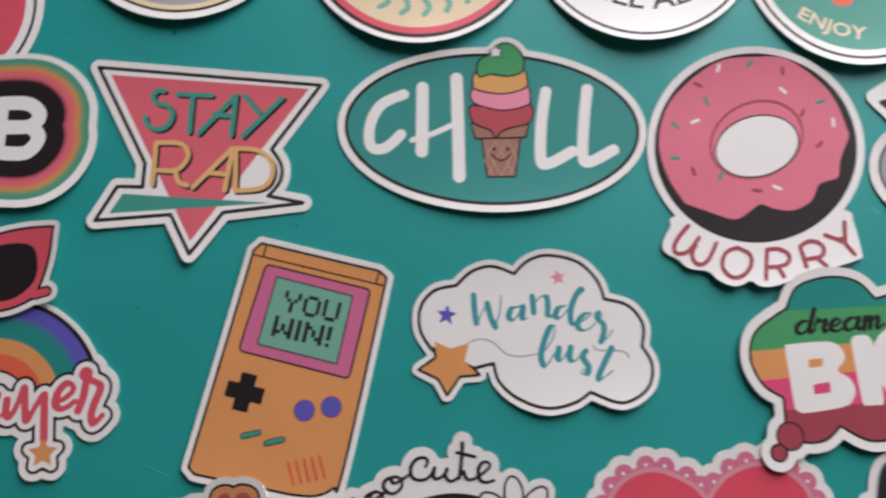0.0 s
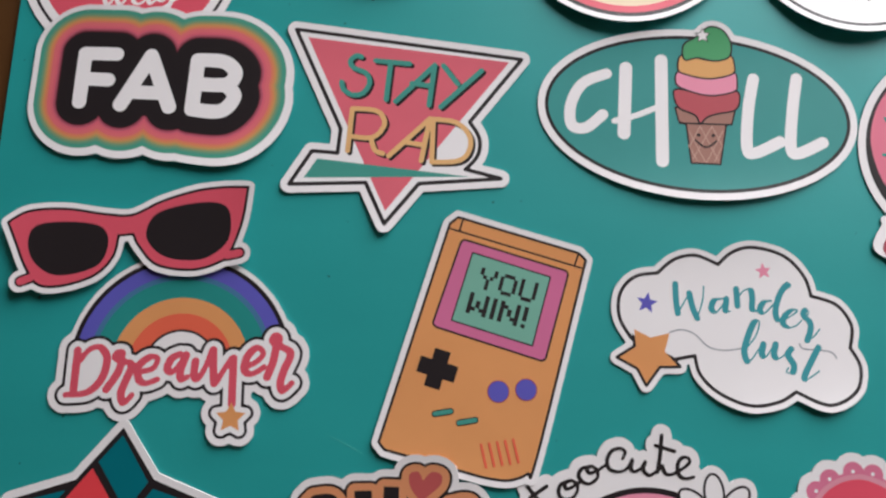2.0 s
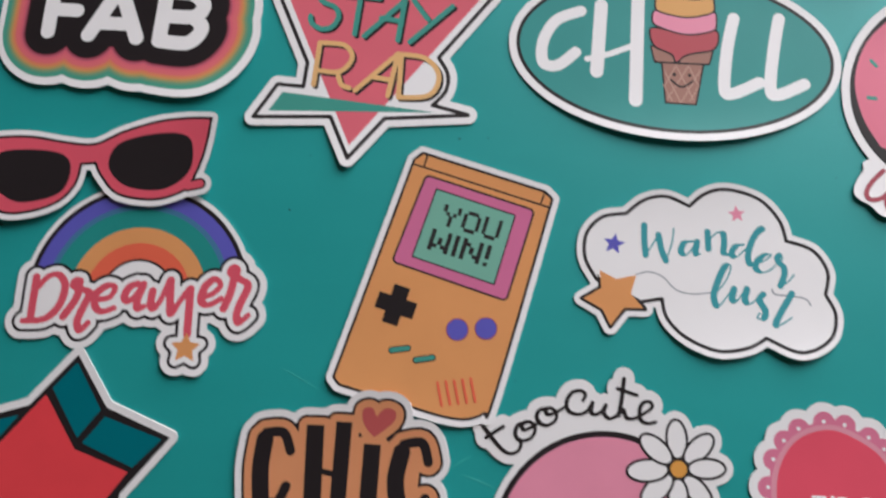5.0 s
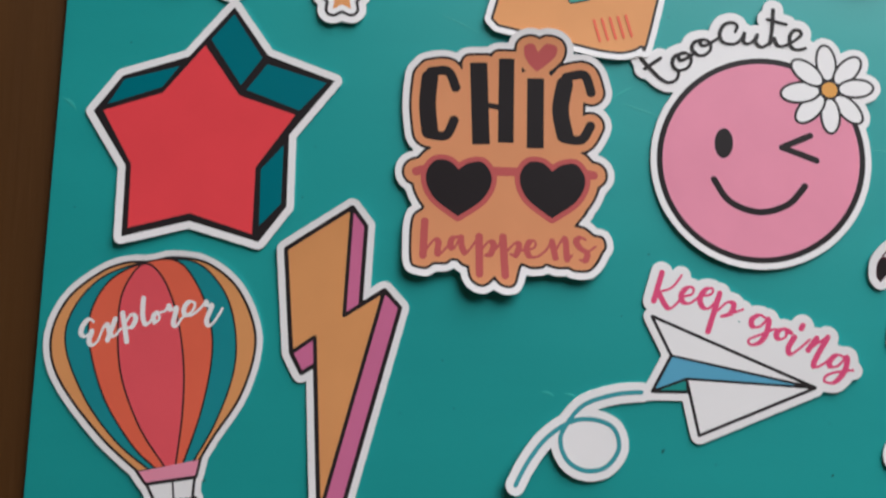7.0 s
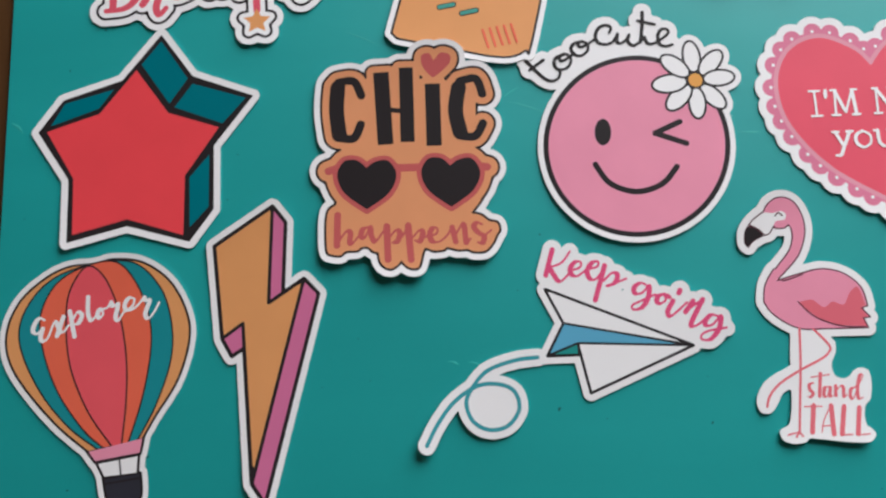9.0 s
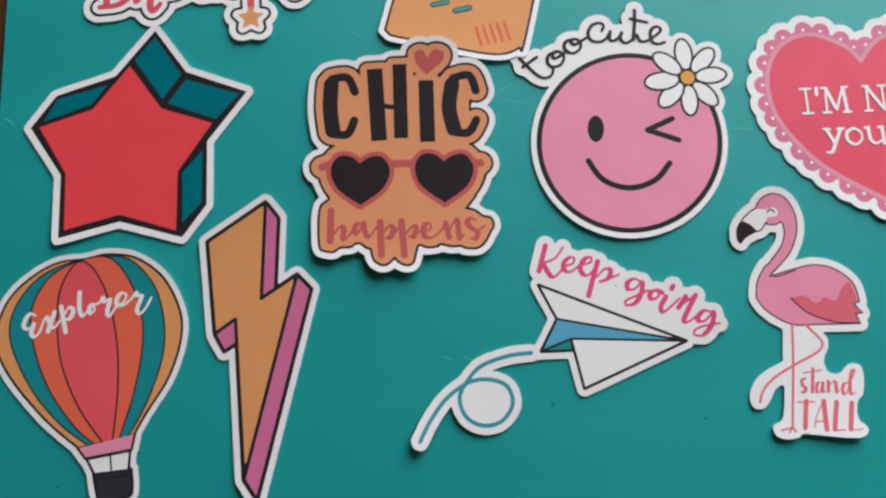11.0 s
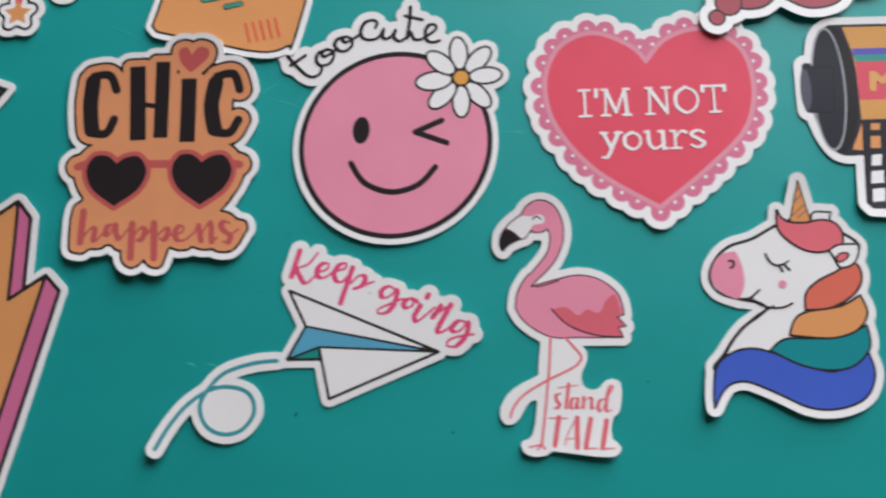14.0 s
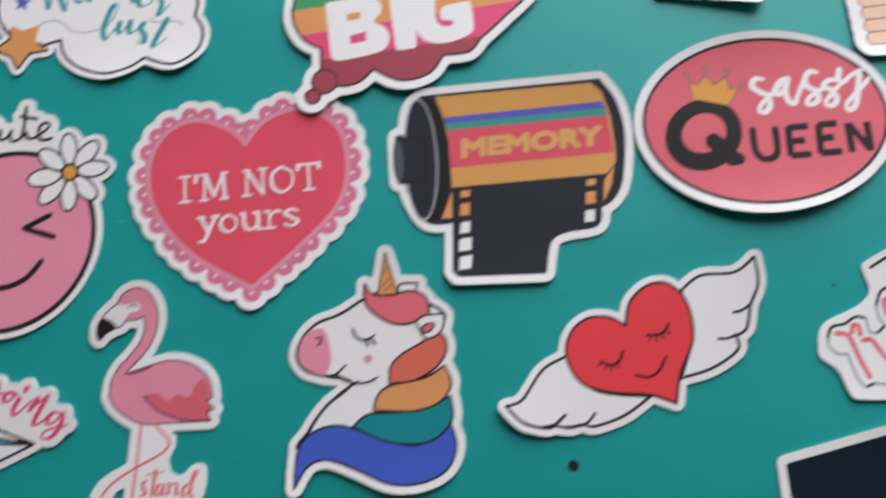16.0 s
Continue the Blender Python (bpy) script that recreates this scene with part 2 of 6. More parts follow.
def contour(dist, bounds):
    """Outlines of the region with negative distance, by marching squares."""
    x0, y0, x1, y1 = bounds
    c = min(0.45, max(0.1, max(x1 - x0, y1 - y0) / 190))
    xs, ys = np.arange(x0 - 1.5 * c, x1 + 2.5 * c, c), np.arange(y0 - 1.5 * c, y1 + 2.5 * c, c)
    gx, gy = np.meshgrid(xs, ys, indexing="ij")
    v = dist(gx, gy)
    v = np.where(np.abs(v) < 1e-6, 1e-6, v)
    inside = v < 0
    code = inside[:-1, :-1] * 1 + inside[1:, :-1] * 2 + inside[1:, 1:] * 4 + inside[:-1, 1:] * 8
    follow = {}
    cases = {1: ((3, 0),), 2: ((0, 1),), 3: ((3, 1),), 4: ((1, 2),), 5: ((3, 0), (1, 2)), 6: ((0, 2),), 7: ((3, 2),), 8: ((2, 3),),
             9: ((2, 0),), 10: ((0, 1), (2, 3)), 11: ((2, 1),), 12: ((1, 3),), 13: ((1, 0),), 14: ((0, 3),)}
    for i, j in np.argwhere((code > 0) & (code < 15)):
        keys = ((i, j, 0), (i + 1, j, 1), (i, j + 1, 0), (i, j, 1))
        for a, b in cases[int(code[i, j])]:
            follow[keys[a]] = keys[b]

    def at(k):
        i, j, up = k
        p, q = v[i, j], v[i + (1 - up), j + up]
        f = min(0.98, max(0.02, p / (p - q)))
        return xs[i] + (0 if up else f * c), ys[j] + (f * c if up else 0)

    out = []
    while follow:
        k = next(iter(follow))
        loop = []
        while k in follow:
            loop.append(at(k))
            k = follow.pop(k)
        if len(loop) > 5:
            out.append(thin(loop, c * 0.04))
    return out


def thin(loop, tol):
    """Drops points that lie on the straight line between their neighbours."""
    keep = []
    n = len(loop)
    last = loop[-1]
    for i in range(n):
        p, q = loop[i], loop[(i + 1) % n]
        d = abs((q[0] - last[0]) * (p[1] - last[1]) - (q[1] - last[1]) * (p[0] - last[0]))
        if d > tol * (math.hypot(q[0] - last[0], q[1] - last[1]) + 1e-9) or math.hypot(q[0] - last[0], q[1] - last[1]) > 1.6:
            keep.append(p)
            last = p
    return keep if len(keep) > 3 else loop


def holds(loop, p):
    odd = False
    for (ax, ay), (bx, by) in zip(loop[-1:] + loop[:-1], loop):
        if (ay > p[1]) != (by > p[1]) and p[0] < (bx - ax) * (p[1] - ay) / (by - ay) + ax:
            odd = not odd
    return odd


def islands(loops):
    """Outer outlines, each with the holes in it."""
    if len(loops) == 1:
        return [loops]
    depth = [sum(holds(b, a[0]) for b in loops if b is not a) for a in loops]
    outer = [[l] for l, d in zip(loops, depth) if d % 2 == 0]
    for l, d in zip(loops, depth):
        if d % 2:
            inside = [o for o in outer if holds(o[0], l[0])]
            min(inside, key=lambda o: len(o[0])).append(l) if len(inside) < 2 else inside[-1].append(l)
    return outer


def from_loops(loops):
    pts = [p for l in loops for p in l]
    ax, ay = [p[0] for p in pts], [p[1] for p in pts]
    edges = [(l[i - 1], l[i]) for l in loops for i in range(len(l))]

    def dist(x, y):
        best = np.full(x.shape, 1e9)
        odd = np.zeros(x.shape, bool)
        for (px, py), (qx, qy) in edges:
            dx, dy = qx - px, qy - py
            wx, wy = x - px, y - py
            t = np.clip((wx * dx + wy * dy) / (dx * dx + dy * dy + 1e-12), 0, 1)
            best = np.minimum(best, (wx - t * dx) ** 2 + (wy - t * dy) ** 2)
            if dy != 0:
                odd ^= ((py > y) != (qy > y)) & (x < dx * wy / dy + px)
        best = np.sqrt(best)
        return np.where(odd, -best, best)

    return Shape(dist, (min(ax), min(ay), max(ax), max(ay)), loops)


def poly(points):
    return from_loops([[(p[0], p[1]) for p in points]])


def smooth(points, closed, steps=7):
    """A curve through the points; a third value marks a corner."""
    n = len(points)
    out = []
    for i in range(n if closed else n - 1):
        p1, p2 = points[i], points[(i + 1) % n]
        p0 = points[i - 1] if closed or i else p1
        p3 = points[(i + 2) % n] if closed or i + 2 < n else p2
        if len(p1) > 2:
            p0 = p1
        if len(p2) > 2:
            p3 = p2
        for k in range(steps):
            t = k / steps
            out.append(tuple(0.5 * (2 * p1[a] + (p2[a] - p0[a]) * t + (2 * p0[a] - 5 * p1[a] + 4 * p2[a] - p3[a]) * t * t
                                    + (3 * p1[a] - p0[a] - 3 * p2[a] + p3[a]) * t ** 3) for a in (0, 1)))
    if not closed:
        out.append(tuple(points[-1][:2]))
    return out


def blob(points):
    return from_loops([smooth(points, True)])


def oval(points):
    """Centre, end of the long axis, end of the short axis."""
    (cx, cy), (ax, ay), (bx, by) = (p[:2] for p in points)
    return from_loops([[(cx + (ax - cx) * math.cos(a) + (bx - cx) * math.sin(a), cy + (ay - cy) * math.cos(a) + (by - cy) * math.sin(a))
                        for a in (2 * math.pi * k / 72 for k in range(72))]])


def disc(c, r):
    return oval([c, (c[0] + r, c[1]), (c[0], c[1] + r)])


def capsules(segs):
    """Rounded strokes: (p, q, radius at p, radius at q)."""
    b = [f(s[i][a] + k * max(s[2], s[3]) for s in segs for i in (0, 1)) for f, a, k in ((min, 0, -1), (min, 1, -1), (max, 0, 1), (max, 1, 1))]

    def dist(x, y):
        best = np.full(x.shape, 1e9)
        for p, q, r, s in segs:
            dx, dy = q[0] - p[0], q[1] - p[1]
            t = np.clip(((x - p[0]) * dx + (y - p[1]) * dy) / (dx * dx + dy * dy + 1e-12), 0, 1)
            best = np.minimum(best, np.hypot(x - p[0] - t * dx, y - p[1] - t * dy) - (r + (s - r) * t))
        return best

    return Shape(dist, tuple(b))


def stroke(points, w, curve=True):
    line = smooth(points, False, 6) if curve and len(points) > 2 else [p[:2] for p in points]
    return capsules([(line[i], line[i + 1], w / 2, w / 2) for i in range(len(line) - 1)])


def bar(points, w):
    """A straight bar with square ends."""
    (ax, ay), (bx, by) = points[0][:2], points[1][:2]
    l = math.hypot(bx - ax, by - ay)
    nx, ny = -(by - ay) / l * w / 2, (bx - ax) / l * w / 2
    return poly([(ax + nx, ay + ny), (ax - nx, ay - ny), (bx - nx, by - ny), (bx + nx, by + ny)])


def star(c, r, inner=0.45, turn=90):
    return poly([(c[0] + (r if k % 2 == 0 else r * inner) * math.cos(radians(turn + 36 * k)),
                  c[1] + (r if k % 2 == 0 else r * inner) * math.sin(radians(turn + 36 * k))) for k in range(10)])


def half_ring(c, r0, r1, a0, a1):
    arc = [radians(a0 + (a1 - a0) * k / 40) for k in range(41)]
    return poly([(c[0] + r1 * math.cos(a), c[1] + r1 * math.sin(a)) for a in arc] + [(c[0] + r0 * math.cos(a), c[1] + r0 * math.sin(a)) for a in reversed(arc)])


def laid(u, v, p, q, slant, bend, total):
    """A point of a line of writing, laid from p to q, slanted, and bowed by bend."""
    dx, dy = q[0] - p[0], q[1] - p[1]
    l = math.hypot(dx, dy)
    dx, dy = dx / l, dy / l
    s = u / total
    a = math.atan(4 * bend * (1 - 2 * s) / l)
    uu, vv = s * l + slant * v - v * math.sin(a), bend * 4 * s * (1 - s) + v * math.cos(a)
    return p[0] + dx * uu - dy * vv, p[1] + dy * uu + dx * vv


def font_loops(text):
    data = bpy.data.curves.new("lettering", "FONT")
    data.body, data.size, data.resolution_u = text, 1.0, 3
    ob = bpy.data.objects.new("lettering", data)
    scene.collection.objects.link(ob)
    me = bpy.data.meshes.new_from_object(ob.evaluated_get(bpy.context.evaluated_depsgraph_get()))
    count = {}
    for f in me.polygons:
        vs = list(f.vertices)
        for a, b in zip(vs, vs[1:] + vs[:1]):
            count[(a, b)] = 1
    step = {a: b for a, b in count if (b, a) not in count}
    loops = []
    while step:
        k = next(iter(step))
        loop = []
        while k in step:
            loop.append(tuple(me.vertices[k].co[:2]))
            k = step.pop(k)
        if len(loop) > 2:
            loops.append(loop)
    bpy.data.objects.remove(ob)
    bpy.data.curves.remove(data)
    bpy.data.meshes.remove(me)
    return loops


CAP = max(y for l in font_loops("H") for x, y in l)


def lettering(text, points, h, slant=0.0, bend=0.0, weight=0.0):
    """Plain lettering in the built-in font, from the first point to the second, with capitals h high."""
    loops = font_loops(text)
    xs = [x for l in loops for x, y in l]
    k = h / CAP
    lo, span = min(xs), max(xs) - min(xs)
    out = from_loops([[laid(x - lo, y * k, points[0], points[1], slant, bend, span) for x, y in l] for l in loops])
    return out.grow(weight) if weight else out


# Square-dot letters of a small screen, row by row.
DOTS = {"Y": "#...# #...# .#.#. ..#.. ..#.. ..#..", "O": ".###. #...# #...# #...# #...# .###.", "U": "#...# #...# #...# #...# #...# .###.",
        "W": "#...# #...# #.#.# #.#.# ##.## #...#", "I": "# # # # # #", "N": "#...# ##..# #.#.# #.#.# #..## #...#", "!": "# # # # . #"}


def pixel_word(text, points, h):
    """Lettering of square dots, from the first point to the second, h high."""
    cells, u = [], 0
    for c in text:
        rows = DOTS[c].split()
        cells += [(u + i, 5 - j) for j, row in enumerate(rows) for i, ch in enumerate(row) if ch == "#"]
        u += len(rows[0]) + 1
    unit, k = u - 1, h / 6
    loops = [[laid(x + a, (y + b) * k, points[0], points[1], 0, 0, unit) for a, b in ((-0.02, -0.02), (1.02, -0.02), (1.02, 1.02), (-0.02, 1.02))] for x, y in cells]
    return union(*[from_loops([l]) for l in loops]).grow(0.02)


# A brush hand: each letter as strokes on a line, x-height 1, with its advance.
HAND = {
    "a": (0.98, [[(.78, .8), (.45, 1), (.1, .65), (.12, .15), (.4, 0), (.7, .4), (.82, .95), (.74, .3), (.86, .02), (1.1, .3)]]),
    "c": (0.8, [[(.7, .8), (.45, 1), (.12, .6), (.15, .12), (.45, 0), (.85, .3)]]),
    "d": (1.0, [[(.75, .85), (.45, 1), (.1, .6), (.15, .1), (.42, 0), (.75, .5), (.98, 1.9), (.78, .4), (.88, .02), (1.1, .3)]]),
    "e": (0.8, [[(.05, .3), (.45, .5), (.62, .8), (.4, 1), (.12, .6), (.18, .12), (.5, 0), (.9, .35)]]),
    "g": (0.95, [[(.75, .8), (.45, 1), (.1, .6), (.2, .1), (.5, .15), (.8, .95), (.72, 0), (.5, -.8), (.15, -.85), (.2, -.5), (.95, .2)]]),
    "h": (1.0, [[(.1, .9), (.45, 1.6), (.4, 2), (.25, 1.6), (.15, 0)], [(.17, .2), (.45, .9), (.7, .85), (.68, .2), (.8, 0), (1.05, .3)]]),
    "i": (0.55, [[(.05, .4), (.25, .95), (.2, .2), (.35, 0), (.6, .3)], [(.32, 1.4), (.36, 1.5)]]),
    "l": (0.52, [[(0, .4), (.4, 1.3), (.45, 1.9), (.28, 1.7), (.18, .4), (.3, 0), (.6, .3)]]),
    "m": (1.15, [[(.05, .6), (.2, .95), (.12, 0)], [(.15, .3), (.4, .95), (.5, .8), (.45, .05)], [(.47, .35), (.75, .95), (.88, .75), (.82, .15), (.95, 0), (1.2, .3)]]),
    "n": (0.9, [[(.05, .7), (.2, .95), (.13, 0)], [(.16, .3), (.45, .95), (.62, .8), (.58, .15), (.72, 0), (.95, .3)]]),
    "o": (0.88, [[(.5, .97), (.15, .75), (.12, .2), (.42, 0), (.72, .35), (.68, .85), (.45, .95), (.65, .75), (1.0, .85)]]),
    "p": (0.95, [[(.1, .7), (.25, .95), (.05, -.9)], [(.18, .3), (.5, 1), (.78, .7), (.6, .1), (.25, .1)], [(.6, .1), (.95, .3)]]),
    "r": (0.8, [[(.05, .5), (.2, 1.05), (.32, .85), (.62, .95), (.55, .3), (.65, 0), (.9, .3)]]),
    "s": (0.75, [[(.02, .1), (.45, 1.05), (.4, .7), (.62, .3), (.4, 0), (.12, .12)], [(.5, .05), (.85, .3)]]),
    "t": (0.62, [[(.35, 1.6), (.2, .3), (.35, 0), (.65, .3)], [(0, 1.05), (.6, 1.15)]]),
    "u": (0.95, [[(.1, .9), (.1, .2), (.35, 0), (.65, .5), (.7, .95), (.65, .2), (.8, 0), (1.0, .3)]]),
    "w": (1.2, [[(.1, .9), (.1, .2), (.35, 0), (.6, .8), (.62, .2), (.85, 0), (1.1, .6), (1.1, .95)]]),
    "x": (0.85, [[(.05, .85), (.3, .9), (.55, .1), (.85, .1)], [(.8, .95), (.1, 0)]]),
    "y": (0.95, [[(.1, .9), (.1, .35), (.4, .2), (.75, .9), (.7, 0), (.45, -.8), (.1, -.85), (.25, -.4), (.95, .3)]]),
    "D": (1.3, [[(.38, 1.7), (.2, .1)], [(0, 1.45), (.6, 1.85), (1.15, 1.4), (1.0, .4), (.5, 0), (0, .1)]]),
    "E": (0.85, [[(.8, 1.4), (.55, 1.6), (.25, 1.3), (.5, .95), (.2, .7), (.15, .2), (.45, 0), (.9, .4)]]),
    "K": (1.05, [[(.35, 1.8), (.15, 0)], [(1.0, 1.75), (.3, .95), (.6, .5), (1.05, 0)]]),
    "W": (1.5, [[(.1, 1.9), (.05, .6), (.3, 0), (.7, 1.2), (.75, .3), (.95, 0), (1.4, 1.0), (1.5, 1.8)]]),
    " ": (0.5, []),
}


# A slab-serif hand for the heart: straight strokes with feet; a third value marks a corner.
SLAB = {
    "I": (0.56, [[(.27, 0), (.27, 1)], [(.08, 0), (.46, 0)], [(.08, 1), (.46, 1)]]),
    "'": (0.25, [[(.12, 1), (.1, .75)]]),
    "M": (1.08, [[(.15, 0, 1), (.2, 1, 1), (.52, .1, 1), (.84, 1, 1), (.9, 0, 1)], [(.02, 0), (.3, 0)], [(.76, 0), (1.03, 0)], [(.05, 1), (.25, 1)], [(.8, 1), (1.0, 1)]]),
    "N": (0.98, [[(.15, 0, 1), (.18, 1, 1), (.75, 0, 1), (.75, 1, 1)], [(.02, 0), (.3, 0)], [(.05, 1), (.25, 1)], [(.62, 1), (.9, 1)]]),
    "O": (0.98, [[(.45, 1), (.15, .8), (.07, .5), (.15, .2), (.45, 0), (.75, .2), (.84, .5), (.75, .8), (.45, 1)]]),
    "T": (0.85, [[(.42, 0), (.42, 1)], [(.05, 1), (.8, 1)], [(.05, 1), (.05, .82)], [(.8, 1), (.8, .82)], [(.25, 0), (.6, 0)]]),
    "y": (0.85, [[(.12, 1), (.42, .1)], [(.72, 1), (.42, .1), (.25, -.4), (.05, -.42)], [(0, 1), (.27, 1)], [(.58, 1), (.85, 1)]]),
    "o": (0.88, [[(.4, 1), (.15, .8), (.08, .5), (.15, .2), (.4, 0), (.65, .2), (.72, .5), (.65, .8), (.4, 1)]]),
    "u": (0.98, [[(.15, 1), (.17, .3), (.4, 0), (.7, .25)], [(.72, 1, 1), (.72, 0, 1), (.88, 0, 1)], [(0, 1), (.15, 1)], [(.55, 1), (.72, 1)]]),
    "r": (0.74, [[(.2, 0), (.2, 1)], [(.2, .6), (.45, .98), (.65, .9)], [(.03, 0), (.42, 0)], [(.03, 1), (.2, 1)]]),
    "s": (0.7, [[(.6, .85), (.35, 1), (.1, .78), (.35, .52), (.6, .25), (.35, 0), (.08, .15)]]),
    " ": (0.45, []),
}


def script(text, points, h, w, slant=0.1, bend=0.0, contrast=0.5, hand=HAND):
    """Brush lettering, from the first point to the second, x-height h, thick on the way down."""
    total = sum(hand[c][0] for c in text)
    segs, u = [], 0.0
    for c in text:
        adv, lines = hand[c]
        for line in lines:
            s = smooth(line, False, 5)
            wide = []
            for i in range(len(s)):
                a, b = s[max(0, i - 1)], s[min(len(s) - 1, i + 1)]
                d = math.hypot(b[0] - a[0], b[1] - a[1]) + 1e-9
                wide.append(w / 2 * (1 - contrast + contrast * max(0.0, (a[1] - b[1]) / d)))
            xy = [laid(u + x, y * h, points[0], points[1], slant, bend, total) for x, y in s]
            segs += [(xy[i], xy[i + 1], wide[i], wide[i + 1]) for i in range(len(xy) - 1)]
        u += adv
    return capsules(segs)


def brush(lines, thick, fine):
    """Strokes of a brush pen: thick on the way down, fine on the way up."""
    segs = []
    for line in lines:
        s = smooth(line, False, 5)
        wide = []
        for i in range(len(s)):
            a, b = s[max(0, i - 1)], s[min(len(s) - 1, i + 1)]
            d = math.hypot(b[0] - a[0], b[1] - a[1]) + 1e-9
            wide.append((fine + (thick - fine) * min(1.0, max(0.0, 1.25 * (a[1] - b[1]) / d))) / 2)
        segs += [(s[i], s[i + 1], wide[i], wide[i + 1]) for i in range(len(s) - 1)]
    return capsules(segs)


# ---- stickers ----
THICK, STEP = 0.4, 0.0035


def hand_cut(shape):
    """The outline as a blade leaves it: faintly uneven."""
    k = random.uniform(0, 6)
    wave = lambda x, y: 0.02 * np.sin(1.7 * x + 0.9 * y + k) + 0.018 * np.sin(2.9 * y - 1.3 * x + 2 * k) + 0.015 * np.sin(5.1 * x + 4.3 * y)
    return Shape(lambda x, y: shape.dist(x, y) + wave(x, y), shape.bounds)


class Sticker:
    """A die-cut vinyl sticker: a white backing with its printed pieces in layers, bowed a little along one axis."""

    def __init__(self, name, label, at, outline, axis=90.0, bow=1.0, lift=0.0):
        self.axis, self.z = radians(axis), THICK
        a = outline.bounds
        self.mid = ((a[0] + a[2]) / 2, (a[1] + a[3]) / 2)
        c, s = abs(math.cos(self.axis)), abs(math.sin(self.axis))
        self.half = max(8.0, ((a[2] - a[0]) * c + (a[3] - a[1]) * s) / 2)
        self.bow = 0.85 * bow
        self.at, self.lift = at, lift
        # rough spot under the camera; raised parts shift towards it to fit its view
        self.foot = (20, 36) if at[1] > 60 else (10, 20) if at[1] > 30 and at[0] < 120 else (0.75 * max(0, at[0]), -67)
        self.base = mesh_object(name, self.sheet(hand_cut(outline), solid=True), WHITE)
        self.bend(self.base)
        self.base.location = (at[0] / 1000, at[1] / 1000, lift / 1000)
        tagged(self.base, label, "sticker", "die-cut stickers on the teal sheet")

    def rise(self, u):
        return self.bow * (0.15 * u * u + 0.85 * u ** 4)

    def bend(self, ob):
        """Normals of the even curve on the faces above and below, plain ones on the cut edge."""
        me = ob.data
        dx, dy = math.cos(self.axis), math.sin(self.axis)
        normals = []
        for p in me.polygons:
            face = p.normal
            flat = abs(face.z) < 0.3
            p.use_smooth = not flat
            for i in p.vertices:
                if flat:
                    normals.append(face[:])
                    continue
                v = me.vertices[i].co
                u = ((v.x * 1000 - self.mid[0]) * dx + (v.y * 1000 - self.mid[1]) * dy) / self.half
                slope = self.bow * (0.3 * u + 3.4 * u ** 3) / self.half
                n = Vector((-slope * dx, -slope * dy, 1)).normalized()
                normals.append((n if face.z > 0 else -n)[:])
        me.normals_split_custom_set(normals)

    def sheet(self, shape, solid=False):
        loops, tris = [], []
        for island in islands(shape.loops()):
            first = sum(len(l) for l in loops)
            vecs = [[Vector((x, y, 0)) for x, y in l] for l in island]
            tris += [tuple(i + first for i in t) for t in tessellate_polygon(vecs)]
            loops += vecs
        flat = [p for l in loops for p in l]
        bm = bmesh.new()
        z = 0.0 if solid else self.z
        vs = [bm.verts.new((p.x, p.y, THICK if solid else z)) for p in flat]
        made = []
        for t in tris:
            a, b, c = (flat[i] for i in t)
            if (b - a).cross(c - a).z < 0:
                t = t[::-1]
            if len(set(t)) == 3:
                f = bm.faces.get([vs[i] for i in t])
                if not f:
                    made.append(bm.faces.new([vs[i] for i in t]))
        if solid:
            low = [bm.verts.new((p.x, p.y, 0)) for p in flat]
            bm.verts.index_update()
            for f in made:
                bm.faces.new([low[v.index] for v in reversed(f.verts)])
            k = 0
            for l in loops:
                n = len(l)
                for i in range(n):
                    a, b = k + i, k + (i + 1) % n
                    e = bm.edges.get((vs[a], vs[b]))
                    if e and len(e.link_faces) == 1:
                        loop = e.link_loops[0]
                        p, q = (a, b) if loop.vert == vs[b] else (b, a)
                        bm.faces.new([vs[p], vs[q], low[q], low[p]])
                k += n
        dx, dy = math.cos(self.axis), math.sin(self.axis)
        us = [(v.co.x - self.mid[0]) * dx + (v.co.y - self.mid[1]) * dy for v in bm.verts]
        strip = self.half / 8
        for k in range(math.ceil(min(us) / strip), math.floor(max(us) / strip) + 1):
            bmesh.ops.bisect_plane(bm, geom=bm.verts[:] + bm.edges[:] + bm.faces[:], dist=1e-5,
                                   plane_co=(self.mid[0] + dx * k * strip, self.mid[1] + dy * k * strip, 0), plane_no=(dx, dy, 0))
        for v in bm.verts:
            u = ((v.co.x - self.mid[0]) * dx + (v.co.y - self.mid[1]) * dy) / strip
            k = math.floor(u)  # straight within a strip, so that the layers stay parallel
            v.co.z += self.rise(k / 8) * (k + 1 - u) + self.rise((k + 1) / 8) * (u - k)
            view_shift = (v.co.z + self.lift - 0.9) / 193  # raised parts shift to keep their outline in the camera's view
            v.co.x -= view_shift * (v.co.x + self.at[0] - self.foot[0])
            v.co.y -= view_shift * (v.co.y + self.at[1] - self.foot[1])
            v.co *= 0.001
        return bm

    def ink(self, name, shape, mat, label=""):
        self.z += STEP
        ob = part(name, self.sheet(shape), mat, self.base, label)
        self.bend(ob)
        return ob


